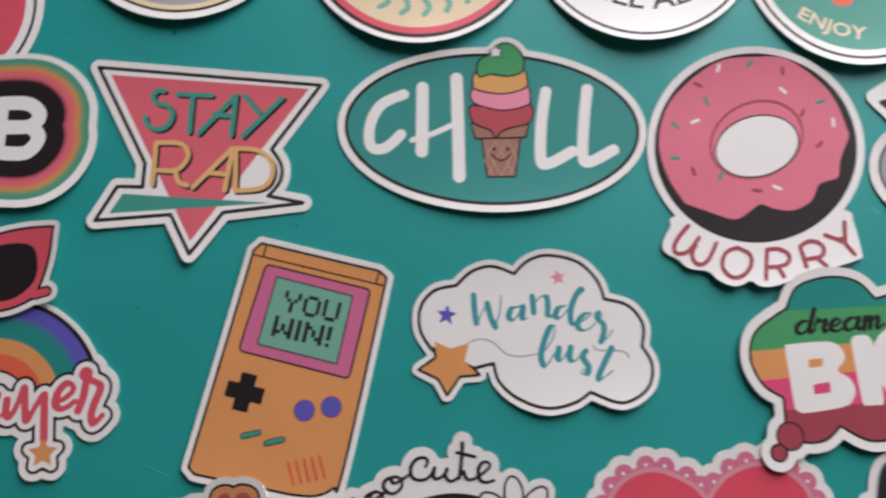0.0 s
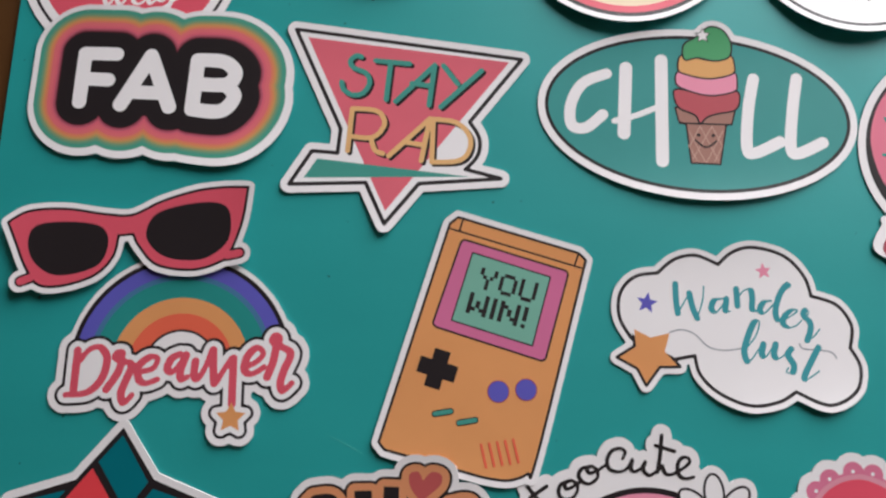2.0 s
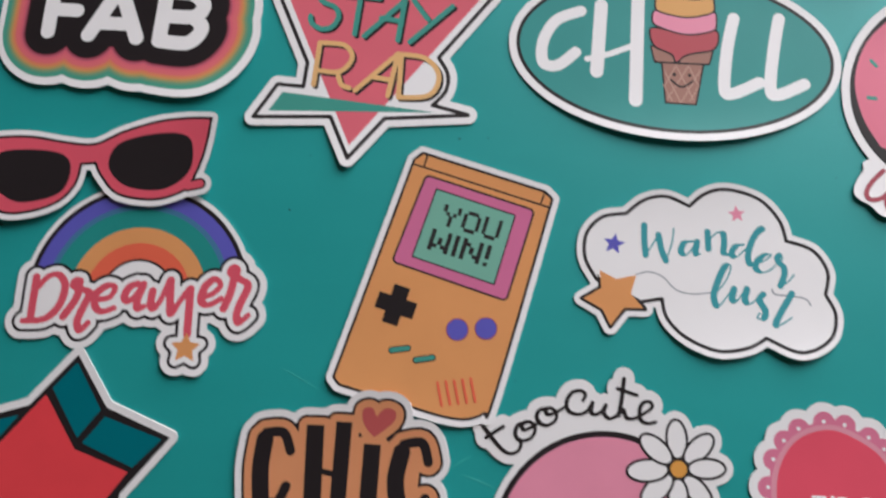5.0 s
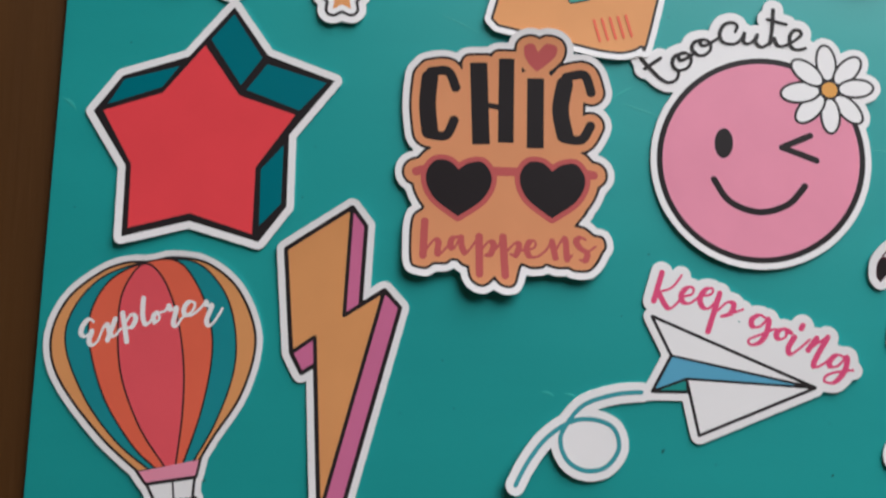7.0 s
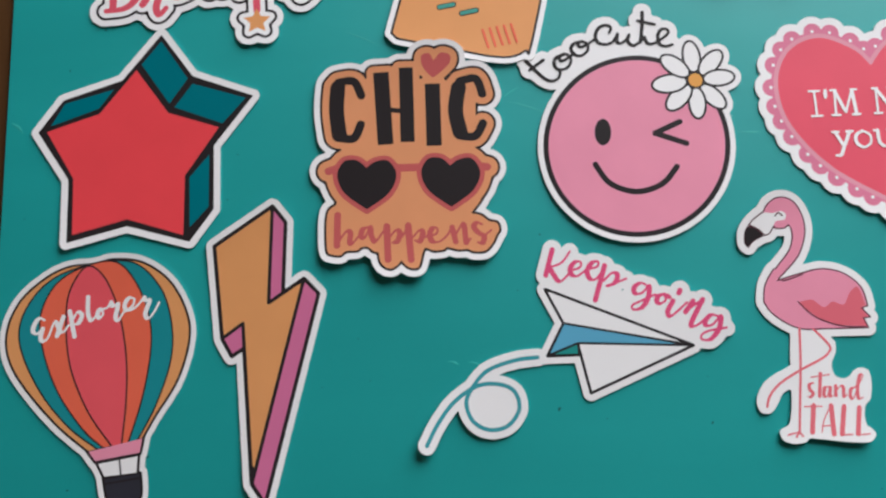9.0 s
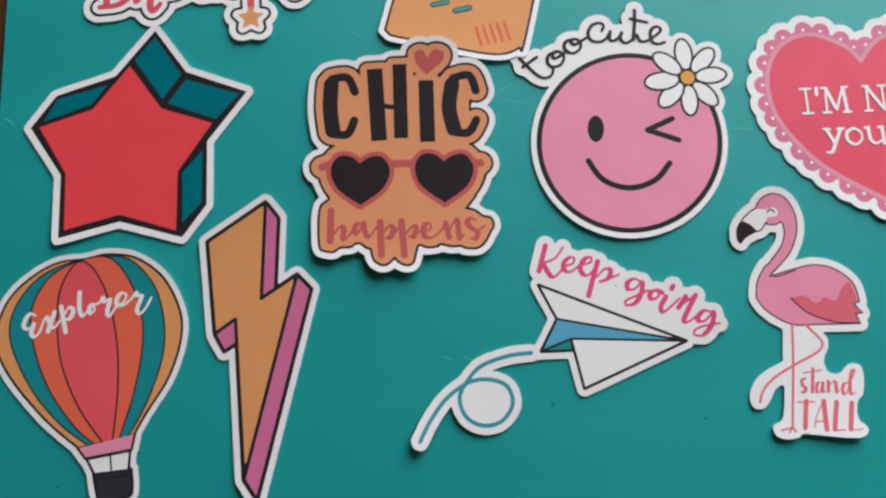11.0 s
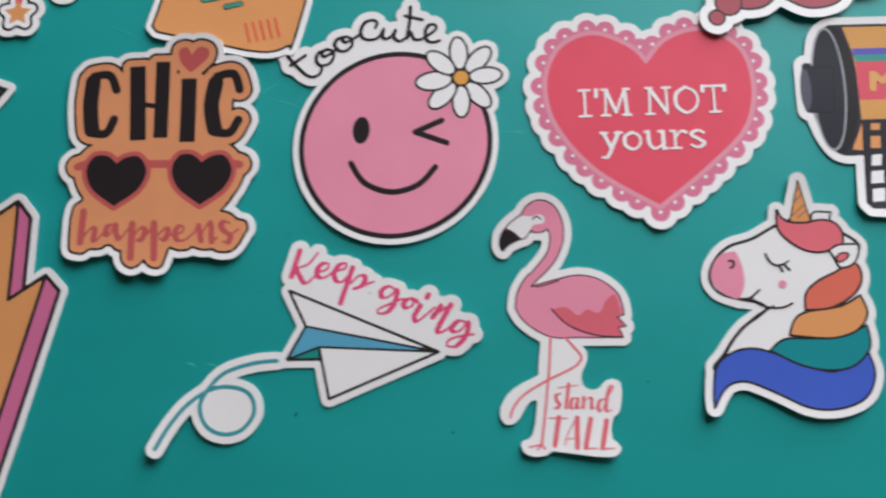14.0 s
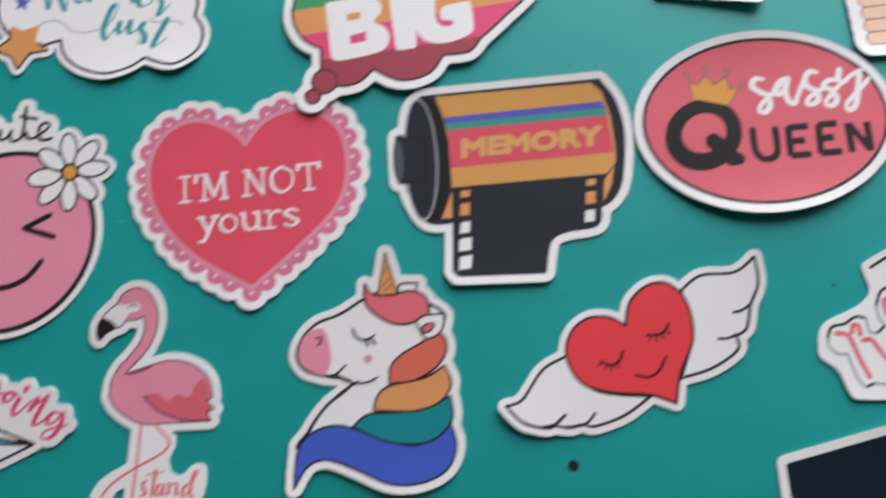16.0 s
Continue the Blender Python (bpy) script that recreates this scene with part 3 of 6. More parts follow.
def star_sticker():
    at = (-71.8, -3.5)
    edge = poly([(5, 30.5), (13.2, 18.4), (29, 12.1), (18.5, -1), (18.2, -18), (11.9, -26.2), (-3.9, -21.2), (-19.3, -24.7), (-19, -8.1), (-27, 5), (-20.6, 13.5), (-5.3, 18.2)])
    s = Sticker("star_sticker", "die-cut sticker of a red block star with teal sides", at, edge.grow(1.72), 60, 1.4)
    s.ink("outline", edge, BLACK)
    s.ink("front_face", poly([(-1.6, 20.9), (6.7, 8.6), (19.9, 3.9), (10.9, -8.7), (10.4, -24.4), (-3.9, -19.4), (-17.9, -22.7), (-17.8, -7.8), (-24.8, 5.1), (-11.2, 9.3)]), RED)
    for pts in ([(-0.3, 22.4), (5, 28.7), (11.9, 17.8), (7, 11.1)], [(8.3, 10), (13.1, 16.3), (27.1, 11.6), (20.8, 4.9)], [(-23.8, 6.6), (-20.2, 12.6), (-7.5, 15.8), (-11.4, 10.7)], [(12.1, -9.2), (17.3, -3.4), (16.9, -17.3), (12, -22.5)]):
        s.ink("side_face", poly(pts), DEEP, "dark teal side of the star")


def bolt_sticker():
    at = (-41.5, -58.1)
    face = poly([(-12, 26.8), (3, 36.4), (1.4, 11.5), (10.5, 17.1), (-3.8, -32.5), (-5.2, 6.7), (-10.4, 3.2)])
    sides = [poly(p) for p in ([(3, 36.4), (6.2, 32), (5, 13.8), (1.4, 11.5)], [(10.5, 17.1), (14, 13.1), (-0.7, -37.4), (-3.8, -32.5)], [(-10.4, 3.2), (-5.2, 6.7), (-5, 0.6), (-8.1, -1.3)])]
    edge = union(face, *sides).grow(0.56)
    s = Sticker("lightning_sticker", "die-cut sticker of an orange lightning bolt with pink sides", at, edge.grow(1.55), 100, 1.6)
    s.ink("outline", edge, BLACK)
    s.ink("front_face", face.grow(-0.45), ORANGE)
    for p in sides:
        s.ink("side_face", p.grow(-0.42), MAGENTA, "pink side of the bolt")


def balloon_sticker():
    at = (-82.6, -58.4)
    bag = blob([(-13.2, 21.5), (-7.6, 23.9), (-1.5, 24.3), (3.8, 25.2), (11, 23.9), (17.7, 18.7), (21.8, 10.6), (22.3, 3.3), (19.3, -6.2), (13.8, -14.6), (10.8, -19.7, 1), (-2.3, -22, 1), (-10.1, -15.1), (-18.4, -5.2), (-22.3, 2.2), (-22.6, 9.2), (-19.4, 16.2)])
    teal = blob([(-2.6, 24.2), (-12.5, 20.6), (-18.6, 13.1), (-19.5, 4.9), (-14.5, -6.5), (-7.3, -15.7), (0, -21.6, 1), (9.4, -20.3, 1), (14.2, -11.6), (17.9, -0.5), (17.9, 9.3), (14.9, 18), (8.1, 24.3)])
    red = blob([(-2.6, 24.2), (-10.3, 20.3), (-14.4, 12.9), (-14.1, 4.7), (-10.3, -6.6), (-3.8, -16.5), (1.4, -21.4, 1), (7.3, -20.6, 1), (10.7, -10.1), (12.8, 1), (12.6, 9.5), (9.6, 18.2), (4.5, 24.4)])
    rose = blob([(-3.3, 23.8), (-7.3, 18), (-8.2, 10.2), (-7, -1.1), (-2.5, -12.4), (3.5, -21.2, 1), (5.7, -20.9, 1), (6.8, -9.9), (6.7, 1.2), (4.7, 12.6), (1, 21.1)])
    collar = poly([(-2.6, -21.9), (11.1, -19.4), (10.3, -23.2), (-0.7, -24.6)])
    cage = poly([(-0.2, -24.9), (9.9, -23.6), (9.6, -27.9), (1.5, -28.4)])
    basket = blob([(1.4, -28.7, 1), (10.3, -27.8, 1), (10.5, -32.9), (8.9, -34.4), (3.4, -34.7), (2.2, -33.1)])
    edge = union(bag, collar, cage, basket).grow(0.42)
    s = Sticker("balloon_sticker", "die-cut sticker of a striped hot-air balloon in orange, teal and red", at, edge.grow(1.3), 80, 1.1)
    s.ink("outline", edge, BLACK)
    for name, shape, mat in (("outer_panel", bag, ORANGE), ("side_panel", teal, PETROL), ("red_panel", red, TANGERINE), ("middle_panel", rose, BERRY)):
        s.ink("seam", shape.grow(0.24), BLACK)
        s.ink(name, shape.grow(-0.17), mat)
    s.ink("collar", collar.grow(-0.21), PINK)
    s.ink("cage", cage.grow(-0.21), WHITE)
    s.ink("rope", stroke([(5.2, -23.8), (5.6, -28.2)], 0.42), BLACK)
    s.ink("basket", basket.grow(-0.21), NAVY)
    s.ink("basket_rim", stroke([(1.8, -29.9), (10.2, -29)], 0.42), BLACK)
    s.ink("word", brush([[(-13.6, 10.8), (-14.7, 11.4), (-15.9, 10.2), (-16.4, 8.3), (-15.3, 7.5), (-14, 8.7), (-14.5, 6.5), (-13.7, 5.5), (-12.5, 6.7), (-11.5, 9.4), (-10.7, 10.2), (-9.8, 8), (-8.8, 7.6), (-7.6, 9.2)], [(-8.9, 11.4), (-10.4, 6.7)], [(-7.3, 12.7), (-6.1, 6.3)], [(-6.8, 10), (-5.4, 12.4), (-4.3, 11.5), (-5.1, 9.6), (-6.2, 9.4)],
                           [(-2.8, 16), (-2.8, 12.1), (-2, 10), (-0.7, 11.3), (0.4, 12.8), (-0.4, 11.9), (0, 10.5), (1, 11.5), (0.7, 12.6), (2.1, 13.1), (2.9, 14.4), (3.4, 13.3), (4.7, 13.8), (4.1, 10.6), (4.8, 9.6), (6, 11.5), (8.1, 12.9), (8.8, 14.7), (7.5, 15.2), (6.4, 13.7), (6.6, 12.3), (8, 12.1), (9.9, 13.5), (11.2, 15.1), (11.5, 14.3), (12.6, 14.2), (11.5, 11), (12.2, 9.7), (13.6, 11.1), (15, 13.6)]], 1.12, 0.56), WHITE, "white word Explorer")


def chic_sticker():
    at = (-2.7, -11.1)
    c1 = union(stroke([(-17.7, 20.5), (-18.3, 14.2), (-17.8, 7.6)], 3.99), stroke([(-17.5, 22), (-13.4, 22.1), (-11.6, 18.1)], 2.22), stroke([(-17.7, 6.7), (-14, 6.5), (-12.1, 10.1)], 2.22))
    hh = union(bar([(-6.1, 24.1), (-5.8, 4.4)], 3.84).grow(0.15), bar([(0.6, 25.1), (-0, 4.8)], 3.40).grow(0.15), stroke([(-5.2, 13.9), (-1.1, 13.2)], 1.33))
    ii = bar([(7.4, 20.2), (6.9, 3.4)], 3.70).grow(0.15)
    c2 = union(stroke([(14.3, 18.8), (13.1, 12.5), (14, 6.5)], 3.99), stroke([(14.7, 20.6), (19, 21.1), (20.5, 16.8)], 2.22), stroke([(14.2, 5.5), (17.9, 5.3), (20.1, 8.6)], 2.22))
    letters = union(c1, hh, ii, c2)
    heart = blob([(8.1, 26.8, 1), (7, 28.9), (5, 28.5), (4.8, 26.3), (5.8, 24), (7.7, 22, 1), (9.8, 23.5), (12.3, 25.9), (12.5, 28.2), (10.1, 28.9)])
    lens = blob([(-11.1, -1.7, 1), (-13.5, 0.4), (-16.9, 0.3), (-18.8, -3.3), (-17.1, -8.2), (-11.5, -12.8, 1), (-5.7, -8.9), (-3.4, -4.1), (-5.3, -0.2), (-8.7, -0.2)])
    frames = union(lens.grow(1.18), lens.moved(21.88, -0.59).grow(1.18), stroke([(-3.3, -2.2), (3.6, -2.4)], 2.07), stroke([(-21, -2.1), (-18, -1.3)], 2.07), stroke([(18.1, -2.9), (20.4, -3.3)], 2.07))
    word = union(stroke([(-19.1, -13.9), (-19.6, -21.8)], 1.75), brush([[(-18.7, -20.3), (-17, -18.2), (-16, -18.8), (-16.3, -21.2), (-15.6, -21.5), (-14.1, -19.9)], [(-11.4, -17.6), (-12.8, -18), (-13.3, -19.7), (-12.4, -20.2), (-10.9, -17.6), (-10.7, -19.6), (-9.8, -21.4), (-8.6, -20.2), (-7, -18.1)], [(-6.2, -20.8), (-4.4, -18.7), (-3.3, -19.5), (-4.1, -21.7), (-5.3, -21.9), (-2.8, -20.5), (-1.4, -18.1)], [(-0.1, -20.9), (1.7, -19.1), (2.6, -19.8), (1.7, -22), (0.5, -21.7)], [(3, -20.9), (6, -20.3), (6.3, -18.8), (5.1, -18.8), (4.3, -20.4), (4.9, -22.2), (6.8, -22.3), (8.9, -20.7), (10, -18.9)], [(10.2, -18.8), (10.9, -22.6)], [(10.8, -21.3), (12.7, -18.2), (13.4, -19), (13.6, -23), (14.8, -22)], [(18, -18.5), (16.8, -17.9), (15.8, -18.9), (16.7, -20.4), (18.3, -21.7), (17.7, -23.4), (16.5, -23.1)], [(18, -21.7), (20.3, -20.1)]], 1.45, 0.55))
    stems = union(stroke([(-6.6, -17.6), (-6.7, -26.2)], 1.75), stroke([(-1.1, -17.7), (-0.8, -26.6)], 1.75))
    low = blob([(-19.3, -9.9, 1), (-19.4, -11.1), (-21.3, -12.5), (-22, -15.2), (-22.2, -18.7), (-22.1, -23.1), (-21, -24.1), (-18.9, -24.4), (-17.2, -23.4), (-14.5, -23.4), (-13.3, -22.6), (-11.6, -22.7), (-10.4, -23.8), (-9, -24.2, 1), (-8.7, -26.6), (-7.7, -28), (-6.1, -28.6), (-4.6, -27.9), (-3.3, -26.6, 1), (-2, -28.2), (-0.3, -28.9), (1.2, -28.3), (2.2, -25), (3.1, -23.8), (5.2, -24.6), (7.6, -24.5), (8.7, -23.9), (11.3, -24.7), (13.9, -24.7), (15.3, -25.4), (18.3, -25.4), (20.3, -23.6), (21.5, -21.4), (22.3, -20.2), (21.8, -18.3), (19.8, -17.7), (17.9, -16.1), (15.3, -15.4, 1), (18.2, -12, 1)])
    body = union(union(letters, heart, frames).grow(1.77), low, poly([(-18, 20.5), (18.8, 18.5), (18, 5.9), (14, -8), (6, -17), (-6, -17), (-13.9, -7.7), (-17.8, 4.8)]))
    s = Sticker("chic_sticker", "die-cut orange sticker with heart sunglasses and black lettering", at, body.grow(2.15), 85, 1.7, 0.45)
    s.ink("outline", body.grow(0.62), BLACK)
    s.ink("ground", body, MELON)
    s.ink("letter", c1, BLACK)
    s.ink("letter", hh, BLACK)
    s.ink("letter", ii, BLACK)
    s.ink("letter", c2, BLACK)
    s.ink("heart", heart, BRICK)
    s.ink("glasses_frame", frames, BRICK)
    s.ink("lens", lens, BLACK)
    s.ink("lens", lens.moved(21.88, -0.59), BLACK)
    s.ink("word", word | stems, BRICK, "coral word happens")


def smile_sticker():
    at = (57.5, -8.2)
    face = oval([(0.2, -2.4), (24.2, -4.2), (3, 21.6)])
    core = (17.7, 14.5)
    petals = []
    for tx, ty in [(17.1, 25.6), (25.4, 22.3), (28.3, 15), (24.7, 6.4), (17.3, 3.8), (9.4, 6.8), (5.9, 13.5), (9.2, 21.6)]:
        ux, uy = tx - core[0], ty - core[1]
        petals.append(oval([(core[0] + 0.6 * ux, core[1] + 0.6 * uy), (tx, ty), (core[0] + 0.6 * ux - 0.21 * uy, core[1] + 0.6 * uy + 0.21 * ux)]))
    word = brush([[(-27.2, 22.3), (-24.9, 19.5), (-22.9, 17.4), (-21, 16.4), (-19.1, 17), (-18.4, 18.6), (-18.8, 19.7)], [(-22.6, 22.4), (-26.5, 19.8)], [(-16.7, 23.8), (-19.1, 22.9), (-19.8, 21), (-18.8, 19.5), (-16.5, 19.8), (-15.3, 21.4), (-15.4, 23.1), (-17, 23.8), (-18.2, 23), (-17.8, 21.8), (-15.4, 22.9), (-14.2, 24)], [(-12, 27.1), (-14, 26.6), (-14.9, 25.2), (-14.2, 23.6), (-12.3, 23.1), (-10.5, 24.4), (-10.4, 26.2), (-11.7, 27.1), (-12.9, 26.6), (-12.2, 25.5), (-10.4, 26.2), (-8.6, 27.3)], [(-4.2, 29.1), (-3.6, 30.6), (-4.8, 31.4), (-6.8, 30.8), (-8, 28.7), (-7.5, 26.6), (-5.3, 25.9), (-3.3, 26.7), (-2, 28.7)], [(-2, 28.7), (-2.3, 26.6), (-1.4, 26), (0.1, 26.8), (1.1, 28.3), (0.6, 26.5), (1.9, 25.2), (3.7, 26), (5.2, 27.4)], [(5.3, 34.6), (4.8, 29.9), (4, 26)], [(3.8, 32.2), (8.3, 30.9)], [(5.2, 27.4), (5.9, 25.6), (7.6, 25.5), (10.2, 26.9), (11.8, 28.3), (11.4, 29.4), (9.9, 29.3), (8.9, 27.6), (9.2, 25.2), (10.8, 24.5), (12.6, 24.9)]], 0.95, 0.75)
    edge = union(face.grow(2.11), word.grow(2.04), union(*petals).grow(1.81), poly([(-25, 21.4), (-15.6, 25.7), (-6, 30.6), (10.8, 29), (13.2, 22.7), (2.2, 20.1), (-17.8, 16.5), (-22.5, 15.1)]))
    s = Sticker("smiley_sticker", "die-cut sticker of a pink winking smiley with a daisy", at, edge, 70, 1.2, 0.1)
    s.ink("outline", face.grow(0.68), BLACK)
    s.ink("face", face.grow(-0.68), PINK)
    s.ink("eye", oval([(-8.5, 1.5), (-8.2, 5.1), (-6.3, 1.4)]), BLACK)
    s.ink("wink", stroke([(12.2, 3.2), (5.3, 0.4), (13.3, -2.8)], 1.51, False), BLACK)
    s.ink("mouth", stroke([(-11.3, -7.2), (-7.9, -12.5), (-1.2, -15.1), (5.7, -13.4), (10.1, -9)], 1.51), BLACK)
    for p in petals:
        s.ink("petal_edge", p.grow(0.30), SOFT_BLACK)
        s.ink("petal", p.grow(-0.30), WHITE)
    s.ink("flower_edge", disc(core, 2.41), SOFT_BLACK)
    s.ink("flower_heart", disc(core, 1.88), AMBER)
    s.ink("word", word, SOFT_BLACK, "black handwritten words too cute")


def plane_sticker():
    at = (39.9, -63.1)
    top = poly([(-9.7, 15.7), (26.6, -0.7), (-5.7, 6.8)])
    fold = poly([(-5.7, 6.8), (26.6, -0.7), (-2.5, 1.6), (-10.4, -1.1)])
    under = poly([(-10.4, -1.1), (-2.5, 1.6), (-2.4, -1.3)])
    low = poly([(-2.5, 1.6), (26.6, -0.7), (-0.3, -10.9)])
    trail = stroke([(-13, -1.3), (-18.8, -1.7), (-25.8, -3.8), (-29.8, -7.7), (-31.7, -11.5), (-30.3, -16), (-26.4, -18.3), (-21.7, -17.6), (-18.6, -13.7), (-19.5, -9.3), (-23.5, -7.3), (-28.8, -7.5), (-34.7, -11), (-39.2, -16.2), (-42.2, -21.2)], 1.00)
    word = brush([[(-7, 25.8), (-9.2, 19.3)], [(-8.2, 21.3), (-4.9, 22.3), (-2.5, 25.1)], [(-8.1, 21.4), (-7.1, 19.2), (-5.9, 17.5), (-4.3, 18.3), (-2.5, 20.1), (-0.4, 20.7), (0.1, 22.1), (-1.3, 22.3), (-2.8, 20.7), (-2.5, 19), (-0.9, 18.7), (1.4, 20.1), (4.1, 20.7), (4.5, 22), (2.9, 21.8), (1.5, 19.8), (1.9, 17.9), (3.4, 17.5), (5.4, 19.4)],
                  [(6.1, 20.9), (2.9, 12.2)], [(5.5, 17), (7.8, 18.9), (9.2, 18.3), (8.3, 16.3), (6.1, 15.6), (8.6, 16.3), (11.3, 17.2)],
                  [(16.8, 14.7), (15.1, 15.9), (13.2, 14.9), (13.2, 13.3), (15, 13.3), (17, 14.9), (16.4, 11.9), (14.6, 9.6), (12.4, 9.2), (12.2, 10.3), (14.3, 11.2), (18.4, 12.7)],
                  [(20.7, 12.7), (19.2, 12.3), (18.5, 11.1), (19.3, 10.3), (20.8, 11), (20.9, 12.4), (21.9, 11.8)], [(22.7, 10.8), (21.1, 8.3), (21.5, 6.9), (23.3, 7.9), (26.2, 10.2)], [(24.8, 13.4), (24.4, 12.7)],
                  [(27.8, 10.5), (25.6, 7.8)], [(25.6, 7.8), (28.1, 9.5), (30.3, 10.7)], [(30.3, 10.7), (26.8, 5.1), (27.2, 4), (29.1, 4.8), (30.9, 6.3)],
                  [(34.1, 6), (32.1, 6.7), (30.4, 5.3), (30.4, 4.1), (32.2, 4.2), (34.4, 6.2), (33.6, 3), (31.1, 0.5), (28.9, 0.7), (29.3, 2), (31.7, 2.8), (35.6, 3.2)]], 1.29, 0.57)
    craft = union(top, fold, under, low)
    loop = disc((-25.3, -12.8), 6.44)
    edge = union(craft.grow(2.00), trail.grow(1.72), word.grow(1.86), loop, poly([(-8.9, 18.6), (5.5, 17), (13.7, 12.1), (22, 8.7), (30.2, 4.6), (28.2, 0.2), (21.3, 2.6), (-9.1, 16)]), poly([(-12.9, 0.1), (-2.8, 1.6), (-3.2, -2.9), (-13.2, -3.2)]))
    s = Sticker("paper_plane_sticker", "die-cut white sticker of a paper plane with a looping trail", at, edge, 30, 1.9)
    s.ink("outline", craft.grow(0.43), BLACK)
    s.ink("upper_wing", top.grow(-0.29), WHITE)
    s.ink("lower_wing", low.grow(-0.29), WHITE)
    s.ink("fold", fold.grow(-0.29), SKY)
    s.ink("underside", under.grow(-0.29), TEAL)
    s.ink("trail", trail, LAGOON, "teal looping trail")
    s.ink("word", word, HOT, "pink handwritten words Keep going")


def flamingo_sticker():
    at = (97, -59.4)
    neck = union(blob([(-8.4, 28.7, 1), (-7.1, 30.8), (-5.1, 32.1), (-3.1, 32.4), (-0.9, 31.6), (0.8, 29.6), (1.9, 26.5), (2, 23.5), (1.3, 20.5), (-0.5, 16.9), (-2.9, 14.3), (-5.8, 11.7, 1), (-8.5, 11.9, 1), (-5.7, 15), (-2.8, 18.3), (-1.6, 21.2), (-1.5, 23.7), (-2.1, 25, 1), (-3.5, 24.2), (-5.7, 24.3, 1), (-7.1, 27)]), stroke([(-6.8, 12.6), (-9, 9.3), (-9.8, 5.6)], 2.4))
    head = oval([(-3.4, 28.3), (-0.5, 27.4), (-3.2, 31.6)])
    body = blob([(-10.2, 9.3), (-10.1, 3.5), (-3.5, -1.6), (4.1, -2.3), (14.9, -2.7, 1), (14, -0.2, 1), (15.8, 0, 1), (13.9, 2.3, 1), (15.5, 2.9, 1), (14.5, 7.8), (10.3, 11.6), (4.9, 13), (-1.2, 12), (-6.1, 10.8)])
    wing = blob([(-2.2, 4.9, 1), (1.5, 5.4), (4.2, 3.3), (6.6, 4.6), (9.4, 3.7), (11.3, 6.6), (13.8, 7.9), (15.2, 3, 1), (13.9, 2.3, 1), (15.6, 0, 1), (14, -0.2, 1), (14.8, -2.4, 1), (7.1, -1.6), (1.6, 1)])
    bill = blob([(-12.5, 25.6, 1), (-10.8, 27.2), (-8.3, 28.7), (-5.9, 28.5), (-3.6, 28.9), (-2.4, 27.8), (-2.9, 26.3), (-5.2, 26), (-5.8, 25.2), (-7.4, 23.1), (-8.7, 22.6, 1), (-10.2, 24.3)])
    tip = blob([(-12.9, 25.1, 1), (-10.9, 24.5), (-9.1, 22.6, 1), (-11.8, 21.3), (-13.3, 19.8, 1), (-14, 20.9), (-13.8, 23.4)])
    legs = [stroke([(-2.8, -1.8), (-3.9, -11.7), (-6.5, -27.6)], 0.6), stroke([(0.7, -2.2), (4.2, -6.5), (3.7, -8.4), (1.5, -9.9), (-3.9, -12.2), (-9.4, -15.1), (-12.5, -18), (-13.6, -20.7)], 0.6)]
    small = brush([[(-1.3, -15.6), (-2.3, -16), (-2.3, -17.2), (-1.6, -18.2), (-2.5, -19.1), (-3.1, -18.8)], [(0.9, -13.4), (-0.1, -19)], [(-1.6, -14.2), (3.1, -13.8)], [(2.4, -16.8), (1.5, -17), (1, -18.8), (1.8, -19.1), (2.9, -16.8), (2.5, -19.1), (3.3, -19)], [(4.3, -16.7), (4, -19.1)], [(4.3, -17.9), (5.5, -16.8), (6.2, -17.3), (6, -19.4), (6.9, -19)], [(9.4, -17.3), (8.1, -17.7), (7.6, -19.5), (8.4, -20), (10.1, -16.9), (11.6, -14.6), (10.8, -14.5), (9.8, -17.3), (9.6, -20.1), (10.8, -19.9)]], 0.85, 0.3)
    big = brush([[(-2, -21.2), (-3.3, -27.6)], [(-4.3, -21.3), (-0, -21.5)], [(2.4, -21.5), (2, -28.4)], [(-0.9, -27.7), (-0, -25), (2.1, -21.7)], [(-0.7, -26.3), (1.9, -26.3)], [(5.6, -21.9), (4, -28.5)], [(3.9, -28.7), (6.6, -28.8)], [(9.4, -22.4), (8, -28.7)], [(8.2, -29), (10.9, -28.9)]], 1.2, 0.3)
    shape = union(neck, head, body, bill, tip)
    edge = union(shape.grow(2.0), blob([(-4.9, 0.3, 1), (-6.2, -9.2), (-6.7, -11.1), (-10.6, -12.9), (-14, -15.3), (-16, -18.9), (-15.6, -21.7), (-13.8, -22.5), (-11.8, -21.5), (-9.3, -17.9), (-7.3, -16.9), (-7.1, -18.5), (-8.5, -24.9), (-10.8, -26.4), (-11.4, -27.5), (-10.5, -29.4), (-7.7, -30.2), (-5.3, -29.9), (-4, -29.1), (-1, -29.5), (6.5, -30.7), (10.8, -30.8), (12.4, -29.2), (11.8, -27.8), (10.6, -26.6), (10.4, -24.3), (11.2, -21.8), (12.7, -20.2), (13.5, -16.6), (13.3, -13.5), (11.5, -12.6), (9.7, -13.1), (8.1, -14.6), (6.1, -14.9), (4.5, -13.9), (4.1, -11.3), (5.6, -8.3), (5.8, -5.7), (4.8, -4.2), (5.3, -0.3, 1)]))
    s = Sticker("flamingo_sticker", "tall die-cut sticker with a pink bird shape and coral lettering", at, edge, 100, 1.7)
    s.ink("outline", shape.grow(0.22), PLUM)
    s.ink("body", union(neck, head, body).grow(-0.15), PINK)
    s.ink("wing", wing.grow(-0.15), SALMON)
